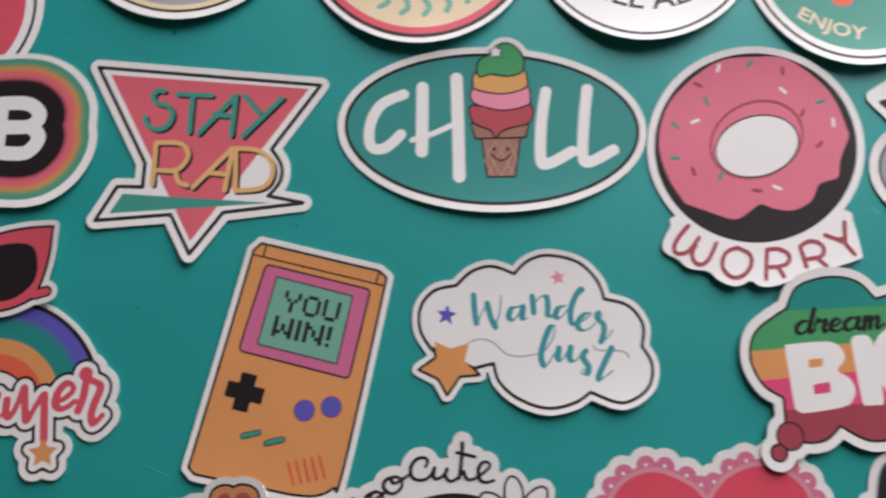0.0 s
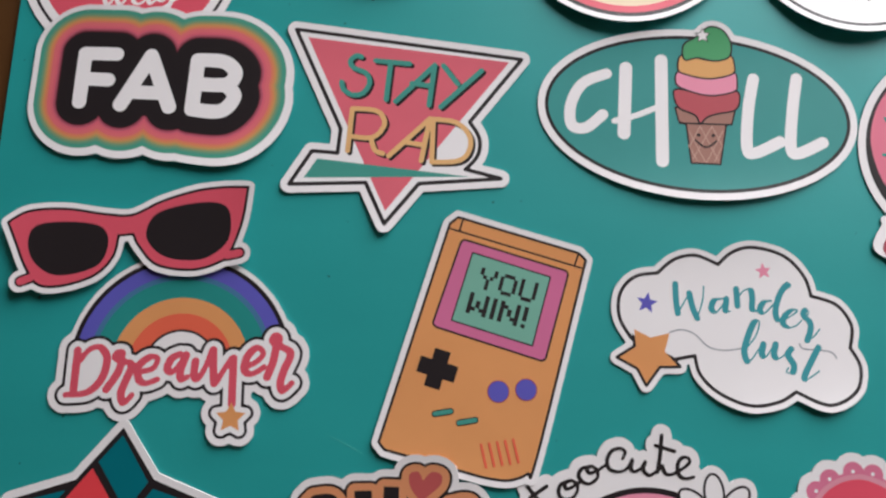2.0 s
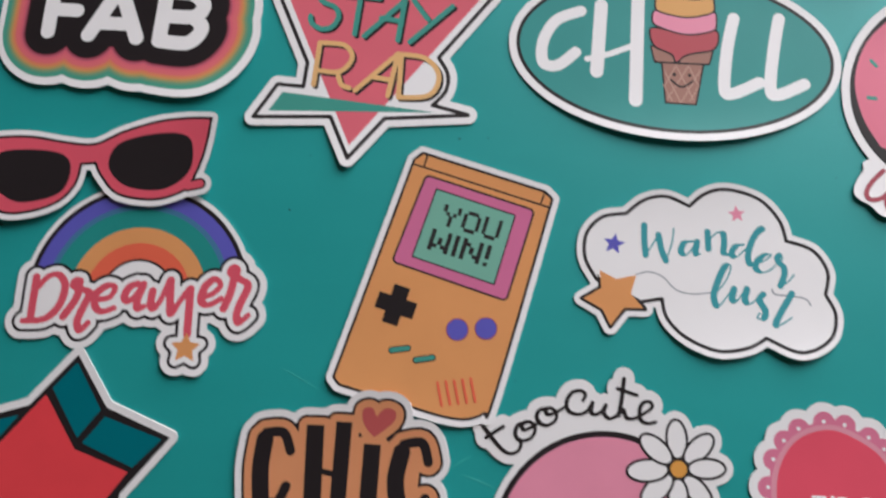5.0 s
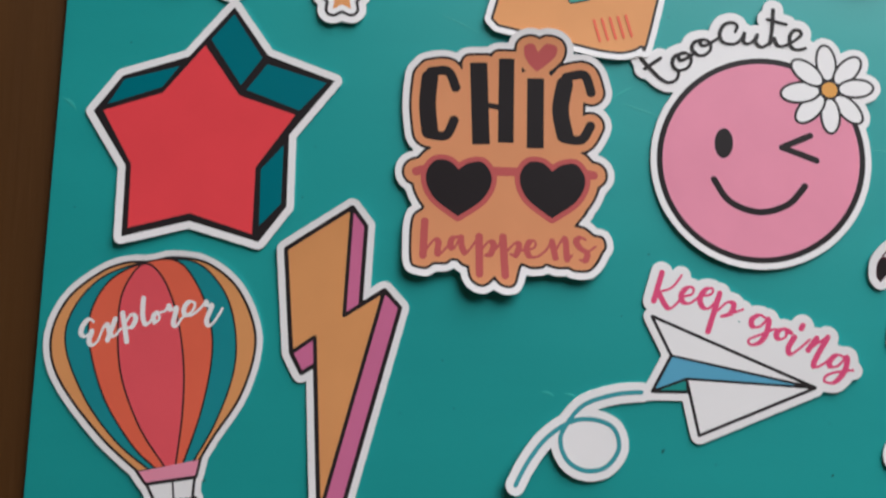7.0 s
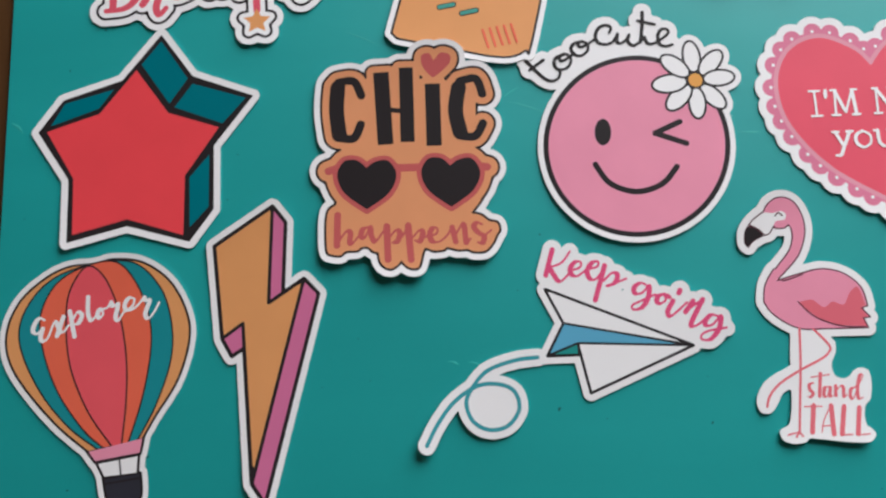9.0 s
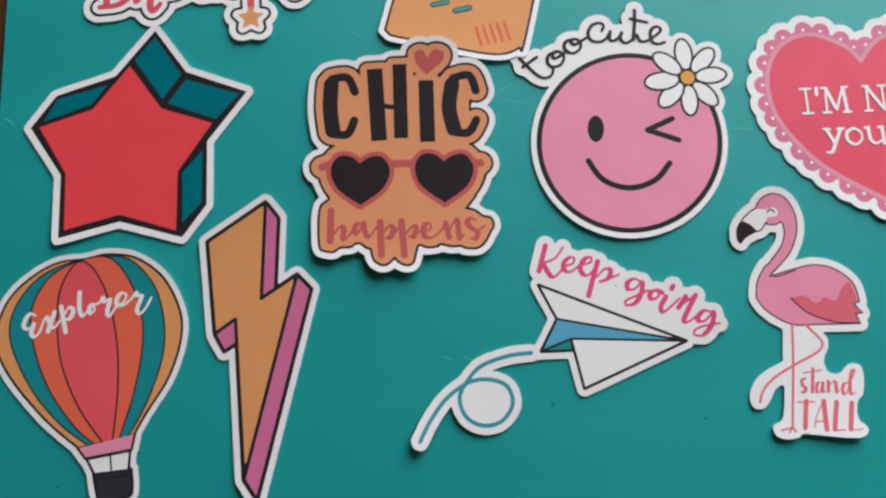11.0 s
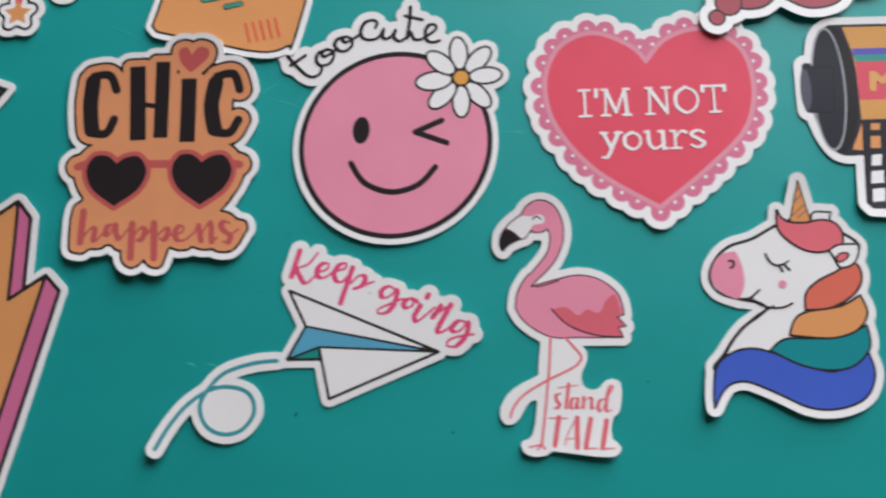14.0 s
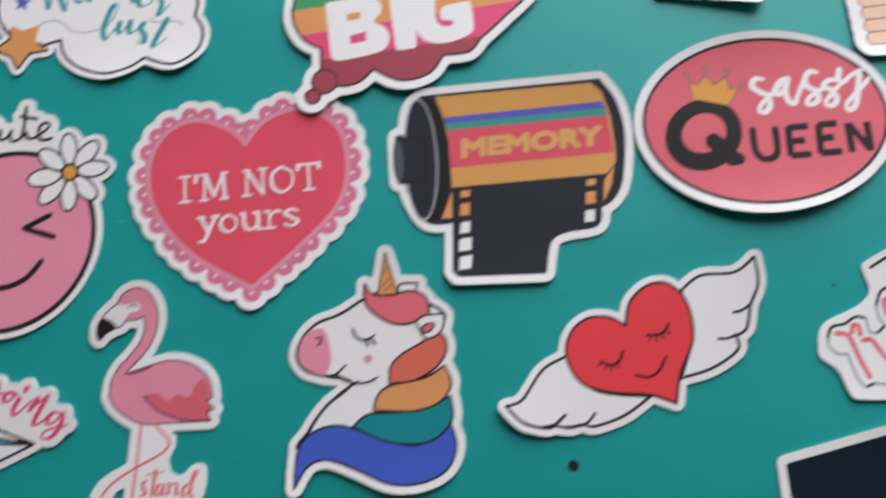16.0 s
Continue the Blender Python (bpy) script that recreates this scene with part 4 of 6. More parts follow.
    s.ink("wing_line", stroke([(-2.2, 4.9), (1.6, 0.9), (7.8, -1.8), (14.3, -2.5)], 0.38), PLUM)
    s.ink("neck_line", stroke([(-5.8, 10.8), (-4.7, 10.6), (-0, 11.9)], 0.38), PLUM)
    s.ink("bill", bill.grow(-0.15), WHITE)
    s.ink("bill_tip", tip, BLACK)
    for l in legs:
        s.ink("leg", l, ROSE)
    s.ink("foot", brush([[(-6.5, -27.4), (-9.4, -27.9)], [(-6.5, -27.4), (-5.8, -28.4)], [(-6.6, -27.3), (-7.4, -28.5)]], 0.5, 0.4), ROSE)
    s.ink("eyelid", stroke([(-5.4, 27.6), (-4.4, 28.3), (-3.5, 27.5)], 0.4), PLUM, "closed eye line")
    s.ink("word", small, ROSE, "coral word stand")
    s.ink("word", big, ROSE, "coral word TALL")


def fab_sticker():
    at = (-64.8, 114.8)
    f = union(stroke([(-20, 8.1), (-20.5, -5.3)], 3.70, False), stroke([(-20, 8.1), (-11.8, 8)], 3.70, False), stroke([(-20.1, 1.1), (-13.5, 0.8)], 3.70, False))
    a = union(stroke([(-2.7, 7.6), (-9.8, -5.9)], 3.85, False), stroke([(-2.7, 7.6), (2.8, -6.4)], 3.85, False), stroke([(-6.8, -2.5), (0.8, -2.7)], 3.70, False))
    b = union(stroke([(9.6, 6.6), (8.8, -7)], 3.85, False), stroke([(9.6, 6.6), (16.4, 6.2), (19.6, 3.1), (17.2, -0.1), (9.3, 0)], 3.85), stroke([(17.2, -0.1), (19.6, -3.4), (16.3, -7.4), (8.8, -7)], 3.85))
    word = union(f, a, b)
    s = Sticker("word_sticker", "rainbow-edged die-cut sticker with the white word FAB", at, word.grow(12.4).moved(1.08, -0.31), 100, 2.0, 0.45)
    for d, mat in zip((71, 64, 60.5, 58, 55.5, 53, 50, 46, 39, 34.5, 31), FADE):
        s.ink("colour_band", word.grow(d * 0.15).moved(d * 0.01, d * -0.00), mat)
    s.ink("black_band", word.grow(4.31).moved(0.31, -0.08), BLACK)
    for shape in (f, a, b):
        s.ink("letter", shape, WHITE)


def triangle_sticker():
    at = (-2.6, 105.7)
    line = blob([(-27.1, 24.7, 1), (32.4, 16.9, 1), (18.8, -0.5, 1), (21.3, -4.9), (20.9, -9.5), (17.7, -13.3, 1), (26.8, -15.6, 1), (5.9, -17.1, 1), (-2.8, -27.7, 1), (-7.7, -17, 1), (-27.2, -17.6, 1), (-21.7, -8.8, 1), (-15.1, -9.3, 1), (-14.5, -2.7, 1)])
    s = Sticker("triangle_sticker", "die-cut sticker of a pink triangle with neon lettering", at, line.grow(2.3), 80, 1.8)
    s.ink("outline", line.grow(0.55), SOFT_BLACK)
    s.ink("ground", line.grow(-0.45), WHITE)
    s.ink("triangle", poly([(-23.9, 22.5), (29.2, 16.1), (-2.6, -24.4)]), SALMON)
    s.ink("streak", poly([(-20.3, -10.8), (18.7, -15.2), (-23.6, -15.9)]), SEA, "teal streak")
    stay = brush([[(-9.7, 17.2), (-11.1, 17.5), (-12.6, 16), (-11.7, 14.1), (-8.5, 12.7), (-7.4, 10.1), (-9, 7.2), (-11.8, 6.6), (-14.2, 8.1), (-14.7, 10.1)], [(-6, 16.2), (3, 15.4)], [(-2, 15.7), (-3, 5.4)], [(-0.5, 4.9), (9.6, 15.1)], [(9.6, 15.1), (8.2, 4)],
                  [(3.7, 10), (8.8, 9.3)], [(11.9, 15), (15.7, 9.9)], [(21.9, 13.7), (11.3, 3.6)]], 1.37, 1.37)
    rad = brush([[(-11.7, 2.5), (-12.6, -8.6)], [(-11.7, 2.8), (-5.5, 2.3), (-3.2, -0.5), (-4.3, -3.4), (-6.8, -5.1), (-11.2, -4.8)], [(-6.7, -5.1), (-5.6, -8.3), (-3.5, -9.3)], [(-2, -9.9), (8.5, 0.3)], [(8.5, 0.3), (6.4, -11.1)], [(1.9, -6.1), (7.1, -6.9)],
                 [(9.4, 0.2), (9.1, -11.4)], [(9.4, 0.2), (15.4, -0.7), (18.8, -4.2), (18.7, -8.3), (15.9, -11), (9.1, -11.4)]], 1.30, 1.30)
    s.ink("shadow", stay.moved(0.61, -0.61), BLACK)
    s.ink("word", stay, SEA, "teal word STAY")
    s.ink("shadow", rad.moved(0.61, -0.61), SOFT_BLACK)
    s.ink("word", rad, GOLD, "amber word RAD")


def chill_sticker():
    at = (75.7, 108.5)
    egg = oval([(-0, -0.1), (39.4, -1.9), (-0.5, 20.9)])
    cone = poly([(-5.7, 1.3), (10, 1.4), (8.8, -3), (7.3, -3.2), (5.2, -13.9), (-2.2, -13.6), (-3, -3.2), (-4.9, -2.5)])
    scoops = [("red_scoop", blob([(-5.9, 4.5), (-4.8, 6.4), (3.1, 4.9), (10.2, 6.1), (11.2, 3.5), (9.7, 0.8), (5.1, -0.2), (2.4, -1.2), (0.6, -2.8), (-0.6, -0.6), (-4.6, 1.3)]), SCOOP),
              ("pink_scoop", blob([(-5.3, 8.7), (-4, 11.4), (2.7, 9.5), (9.9, 11.3), (10.8, 7.9), (9.7, 5.9), (3.2, 4.8), (-3.6, 6.7)]), PINK),
              ("amber_scoop", blob([(-4.5, 12.3), (-3.1, 16), (3.8, 14.5), (9.3, 16), (10.4, 12.9), (9.5, 10.8), (3.5, 9.5), (-2.8, 10.7)]), HONEY),
              ("green_scoop", blob([(-2.7, 14.8), (-2.7, 18.9), (0.4, 20.9), (4.2, 24), (7.8, 23.1), (9.8, 19.4), (9.1, 15.7), (5.4, 14.5), (0.8, 15.3)]), GREEN)]
    pile = union(cone, *[x[1] for x in scoops])
    s = Sticker("ice_cream_sticker", "oval die-cut sticker with an ice cream cone in a white word", at, egg.grow(2.3) | pile.grow(1.8), 90, 1.6)
    s.ink("outline", egg.grow(0.46), BLACK)
    s.ink("ground", egg.grow(-0.46), LAKE)
    s.ink("letter", stroke([(-23.5, 10.5), (-29.7, 7.8), (-33, 2), (-32.9, -3.7), (-29.2, -4.4), (-24.8, -0.8)], 2.91), WHITE)
    s.ink("letter", union(stroke([(-18.3, 12.2), (-19.4, -5.8)], 3.36), stroke([(-8.9, 14.4), (-9.7, -13.2)], 3.36), stroke([(-21.8, -2.5), (-16.5, -1.1), (-10.6, 1.3)], 1.53)), WHITE)
    s.ink("letter", stroke([(15.2, 9.5), (13.4, 1.2), (12.4, -9.2), (14.4, -10.8), (21.1, -7.7)], 3.06), WHITE)
    s.ink("letter", stroke([(26.6, 9.7), (25, 1.2), (23.8, -9), (25.7, -10.8), (32.2, -7.8)], 3.06), WHITE)
    s.ink("cone_edge", cone.grow(0.31), BLACK)
    s.ink("cone", cone.grow(-0.15), BROWN)
    for p in ([(-2.5, -5), (1.4, -13.4)], [(-2.8, -8.8), (-0.6, -13.1)], [(0.5, -3.7), (4.7, -12.8)], [(3.6, -3.7), (5.9, -8.7)], [(6.4, -4.9), (1.7, -13.4)], [(6.1, -9), (3.8, -13.1)], [(3.6, -3.7), (-1.8, -12.6)], [(0.5, -3.7), (-2.5, -9.1)]):
        s.ink("wafer_line", stroke(p, 0.26), WAFER)
    s.ink("cone_rim", stroke([(-4.8, -2.9), (8.8, -3.2)], 0.46), BLACK)
    s.ink("dot", disc((-0, -6.1), 0.46), BLACK)
    s.ink("dot", disc((3.8, -6.2), 0.46), BLACK)
    s.ink("smile", stroke([(-0.9, -7.5), (1.8, -9.4), (4.6, -7.7)], 0.46), BLACK)
    for name, shape, mat in scoops:
        s.ink("scoop_edge", shape.grow(0.31), BLACK)
        s.ink(name, shape.grow(-0.15), mat)
    s.ink("sparkle", star((2.4, 21.6), 2.29, 0.5), SOFT_BLACK)
    s.ink("sparkle", star((2.4, 21.6), 1.84, 0.5), WHITE)


def game_sticker():
    at = (19, 47.9)
    body = blob([(-5.6, 31.9, 1), (24.7, 23, 1), (26.5, 21.2, 1), (13.6, -26.8), (11.2, -30.7), (6.6, -32.3), (0.6, -31.6, 1), (-23, -25.4, 1), (-24.4, -23.7, 1), (-7.7, 30.2, 1)])
    s = Sticker("game_console_sticker", "die-cut sticker of an orange handheld game console", at, body.grow(1.75), 75, 1.6)
    s.ink("outline", body.grow(0.36), SOFT_BLACK)
    s.ink("case", body.grow(-0.29), ORANGE)
    s.ink("seam", stroke([(-7.7, 29), (25.7, 19.1)], 0.43), SOFT_BLACK)
    s.ink("seam", stroke([(-4.3, 31.7), (-5.3, 28.3)], 0.43), SOFT_BLACK)
    s.ink("seam", stroke([(24.8, 23), (23.6, 19.7)], 0.43), SOFT_BLACK)
    bezel = poly([(-3.8, 24.8), (20.7, 17.4), (15, -2.7), (-10.4, 5.2)]).grow(1.14)
    s.ink("bezel_edge", bezel.grow(0.34), SOFT_BLACK)
    s.ink("bezel", bezel.grow(-0.14), MAGENTA)
    screen = poly([(-1.9, 22.8), (17.5, 16.8), (12.8, -0.3), (-7.1, 5.8)])
    s.ink("screen_edge", screen.grow(0.21), SOFT_BLACK)
    s.ink("screen", screen.grow(-0.14), MINT)
    s.ink("word", pixel_word("YOU", [(-0.9, 14), (13.3, 10.1)], 5.28), SOFT_BLACK, "black pixel word YOU")
    s.ink("word", pixel_word("WIN!", [(-3.7, 7.8), (10.8, 3.9)], 5.28), SOFT_BLACK, "black pixel word WIN!")
    s.ink("direction_pad", union(bar([(-9.2, -1.8), (-11.8, -10.5)], 3.57), bar([(-14.9, -4.9), (-6.1, -7.5)], 3.57)).grow(0.21), BLACK)
    for c in ((4.4, -11.5), (11.2, -11)):
        s.ink("button_edge", disc(c, 2.71), MAROON)
        s.ink("button", disc(c, 2.50), BLUE)
    for p in ([(-11, -16.9), (-7.2, -16.3)], [(-5.1, -19), (-1.2, -18.3)]):
        s.ink("key_edge", stroke(p, 1.57), SOFT_BLACK)
        s.ink("key", stroke(p, 1.07), SEA)
    for k in range(5):
        s.ink("grille_bar", stroke([(x + k * 1.94, y + k * 0.31) for x, y in [(0.2, -24.1), (1.4, -29.3)]], 0.64), TANGERINE)


def cloud_sticker():
    at = (83.5, 52.5)
    cloud = blob([(-20, 13.5, 1), (-15.7, 17), (-10.3, 18.1), (-4.7, 15.8, 1), (-0.8, 19.1), (4.6, 20.3), (12.1, 18.1), (16.7, 13), (18.1, 8, 1), (24.3, 5.9), (27.6, 0.8), (26.8, -4.7, 1), (29, -9.5), (27.4, -15.3), (20.8, -18.5), (12.7, -15.4, 1), (8.3, -17.9), (1.3, -18.8), (-6.1, -15.9), (-10.5, -11.5), (-11.6, -6.9, 1), (-17.5, -8, 1), (-27.2, -2.7, 1), (-29.9, 2.4), (-29.5, 8.4), (-25.7, 12.5)])
    big = poly([(-26.6, -0.3), (-22.4, -2.4), (-17.4, -1.2), (-18.8, -6), (-15.6, -9.6), (-20.5, -9.7), (-23.9, -14.1), (-25.9, -10.1), (-30.7, -7.5), (-26.3, -4.8)])
    s = Sticker("cloud_sticker", "white cloud-shaped die-cut sticker with teal handwriting", at, (cloud | big).grow(1.8), 95, 1.7)
    s.ink("outline", (cloud | big).grow(0.50), SOFT_BLACK)
    s.ink("cloud", cloud.grow(-0.36), WHITE)
    s.ink("star_edge", big.grow(0.5) - cloud.grow(-0.86), SOFT_BLACK)
    s.ink("star", big.grow(-0.2), ORANGE, "orange shooting star")
    s.ink("small_star", star((-23, 6), 2.73, 0.45, 80), BLUE)
    s.ink("small_star", star((6.6, 14.3), 2.15, 0.45, 96), PINK)
    s.ink("swoosh", stroke([(-17.7, -1.3), (-14.7, -0.6), (-11.4, -1.7), (-8.3, -4.7), (-4.4, -5.6), (-0.2, -5.1)], 0.36), GREY)
    s.ink("swoosh", stroke([(14.4, -3.8), (15.2, -5), (19.3, -5.3), (22.3, -5.9), (23.3, -7.3)], 0.40), GREY)
    wander = brush([[(-15.7, 10.8), (-15.7, 6.7), (-15.4, 3.5)], [(-15.2, 3.8), (-12.3, 8.5)], [(-12.3, 8.5), (-11.6, 4.8), (-10.6, 2.3)], [(-10.5, 2.6), (-9.1, 6.6), (-8.6, 10.3)],
                    [(-4.1, 7.2), (-6.1, 6.8), (-7, 4.8), (-5.9, 3.8), (-4.5, 5.1), (-3.1, 7.2), (-3.5, 4.3), (-2.3, 4.1)], [(-0.5, 9.7), (-0.4, 5.5)], [(-0.2, 7.6), (1.7, 9.5), (3.2, 9.3), (3.4, 7), (3.2, 4.7), (4.5, 4.2)],
                    [(8, 6.8), (6.2, 6.4), (5.1, 4.6), (6.1, 3.7), (8.1, 5.4), (11.4, 9.2), (13.2, 10.6), (12.4, 11.1), (10.4, 8.5), (9.1, 4.9), (9.2, 2.4), (10.5, 2), (13.2, 3.3), (14.5, 4.5), (13, 4.5), (11.2, 3), (10.7, 1.2), (12.1, 0.2), (13.9, 0.7), (15.4, 2)], [(16.2, 2.7), (17.2, 3.7), (16.7, 4.7), (15.9, 3.8), (16.3, 2.7), (17.4, 1.5), (17.4, -0.4), (16.4, -2.9)],
                    [(16.6, -3), (18.3, -1.8), (19.7, -0.1)]], 1.51, 0.37)
    lust = brush([[(0.9, -5.4), (3.7, -1.9), (4.8, 1.5), (3.4, 1.3), (1.6, -2.4), (0.6, -5.7), (1.2, -8.2), (2.5, -7.5), (5.3, -3.9), (4.9, -6.4), (6, -6.9), (8.4, -3.8), (7.9, -6.5), (9.2, -7.4), (12.2, -5.1), (11.3, -6.5), (12.6, -8.9), (12.2, -10.8), (10.7, -10.7), (11.3, -9.6)],
                  [(19, -4.7), (16.5, -8.9), (15, -11.9), (15.9, -12.3), (18.8, -10.4)]], 1.58, 0.37)
    s.ink("word", wander, LAGOON, "teal word Wander")
    s.ink("word", lust, LAGOON, "teal word lust")


def glasses_sticker():
    at = (-69.3, 73.8)
    rim = blob([(-30.8, 3.5, 1), (-25.8, 6.4), (-16.7, 7.1), (-7.1, 5.9), (0.2, 5.7), (7.2, 9.2), (15.7, 12.1), (23, 13.2), (29, 13.3, 1), (28, 4.6), (25.6, -3.2), (23.5, -5.8), (16.6, -8.1), (7.5, -7), (2.6, -2.3), (0.9, 0.8, 1), (-2.8, 0.4, 1), (-3.7, -4.9), (-7.7, -9.6), (-15.3, -12.4), (-21.7, -12.3), (-25.5, -7.6), (-28.3, -1.7)])
    left = blob([(-25.3, -1.7), (-23.6, 2.7), (-15.7, 3.8), (-7.5, 2.7), (-5.2, -1.6), (-7.6, -7.4), (-17, -9.9), (-23.1, -6.8)])
    right = blob([(4.1, 0.7), (6, 5.8), (13.1, 8.5), (21, 9.2), (24.7, 6.8), (24.7, -0.5), (19.2, -5.2), (11.6, -5.5), (6.8, -3.4)])
    tips = [stroke([(-26.2, -11.5), (-23.8, -10.6)], 2.21), stroke([(24.8, -4.4), (27.7, -3.7)], 2.21)]
    whole = union(rim, *tips)
    s = Sticker("sunglasses_sticker", "die-cut sticker of pink cat-eye sunglasses", at, whole.grow(1.7), 15, 1.5, 1.2)
    s.ink("outline", whole.grow(0.36), BLACK)
    s.ink("frame", rim.grow(-0.3), CORAL)
    for t in tips:
        s.ink("temple_tip", t.grow(-0.15), CORAL)
    for l in (left, right):
        s.ink("lens", l, BLACK)


def dreamer_sticker():
    at = (-54.8, 45.9)
    c = (0.4, -4.1)
    bow = half_ring(c, 0.1, 26.64, 8, 172)
    word = brush([[(-24.7, -0.5), (-24.9, -9.9)], [(-23.9, -2.9), (-21.9, -0.3), (-19.3, 0.3), (-17.4, -2.4), (-18.3, -7.3), (-21.6, -10.6), (-26.7, -11.2)],
                  [(-13.7, -3), (-14.6, -6), (-17, -9.8)], [(-14.3, -3), (-15.6, -2.2), (-15.1, -0.9), (-13.9, -1.1), (-13.9, -2.8), (-11.3, -3.9), (-12.5, -7.8), (-13.4, -10.9), (-12.5, -13), (-10.7, -11.1)],
                  [(-9.2, -5.5), (-6.1, -4.7), (-5.1, -2.3), (-7.1, -2), (-9.6, -4.2), (-9.4, -7.2), (-7.6, -8.3), (-4.8, -7.3)], [(0.3, -1.2), (-1.6, -2.2), (-2.6, -4.6), (-1.5, -5.6), (0.2, -4), (1.8, -1.4), (0.7, -4.9), (0.9, -7.2), (2.4, -6.7)],
                  [(4.2, -2.9), (4, -6.1), (5, -7.1), (6.7, -4.2), (8, -0.2)], [(8.4, -0.1), (8.7, -5.4), (9.2, -8.3), (10.8, -5.6), (12.9, -2.1)], [(13.4, -2.1), (13.6, -13)],
                  [(16.2, -4.2), (19, -2.9), (20.6, -0.9), (19.2, 0.6), (17, -1.2), (16.1, -4.4), (17.3, -5.8), (19.1, -5.4), (21, -4.1)], [(23.7, 0.8), (23.1, -2.9), (21.8, -6.5)], [(23.5, 1.2), (22.5, 2.3), (23.2, 3.6), (24.3, 3), (24.4, 1.2), (27.3, -0.7), (25.8, -5), (25.1, -8), (25.8, -9.8), (27.9, -7.9)]], 1.92, 1.35)
    drop = star((13.5, -16.3), 3.70, 0.5)
    front = word | drop
    s = Sticker("rainbow_sticker", "die-cut sticker of a rainbow over a coral handwritten word", at, (bow | front.grow(2.14)).grow(1.5), 95, 0.7, 0.1)
    s.ink("outline", bow.grow(0.36), BLACK)
    for name, r, mat in (("blue_band", 185, BLUE), ("blend_band", 161, VIOLET), ("green_band", 152, TEAL), ("orange_band", 120, ORANGE), ("red_band", 92, TANGERINE)):
        s.ink(name, half_ring(c, 0.1, r * 0.14, 8, 172), mat)
    s.ink("arch_edge", half_ring(c, 0.1, 8.97, 8, 172), BLACK)
    s.ink("arch", half_ring(c, 0.1, 8.40, 8, 172), WHITE)
    s.ink("word_edge", front.grow(1.98), BLACK)
    s.ink("word_ground", front.grow(1.28), WHITE)
    s.ink("word_ground", blob([(-23.6, -2.9), (-20.5, -0.7), (-18.7, -2.3), (-19.7, -6.7), (-23.2, -9.4)]), WHITE)
    s.ink("word", word, CORAL, "coral word Dreamer")
    s.ink("star", drop, ORANGE)


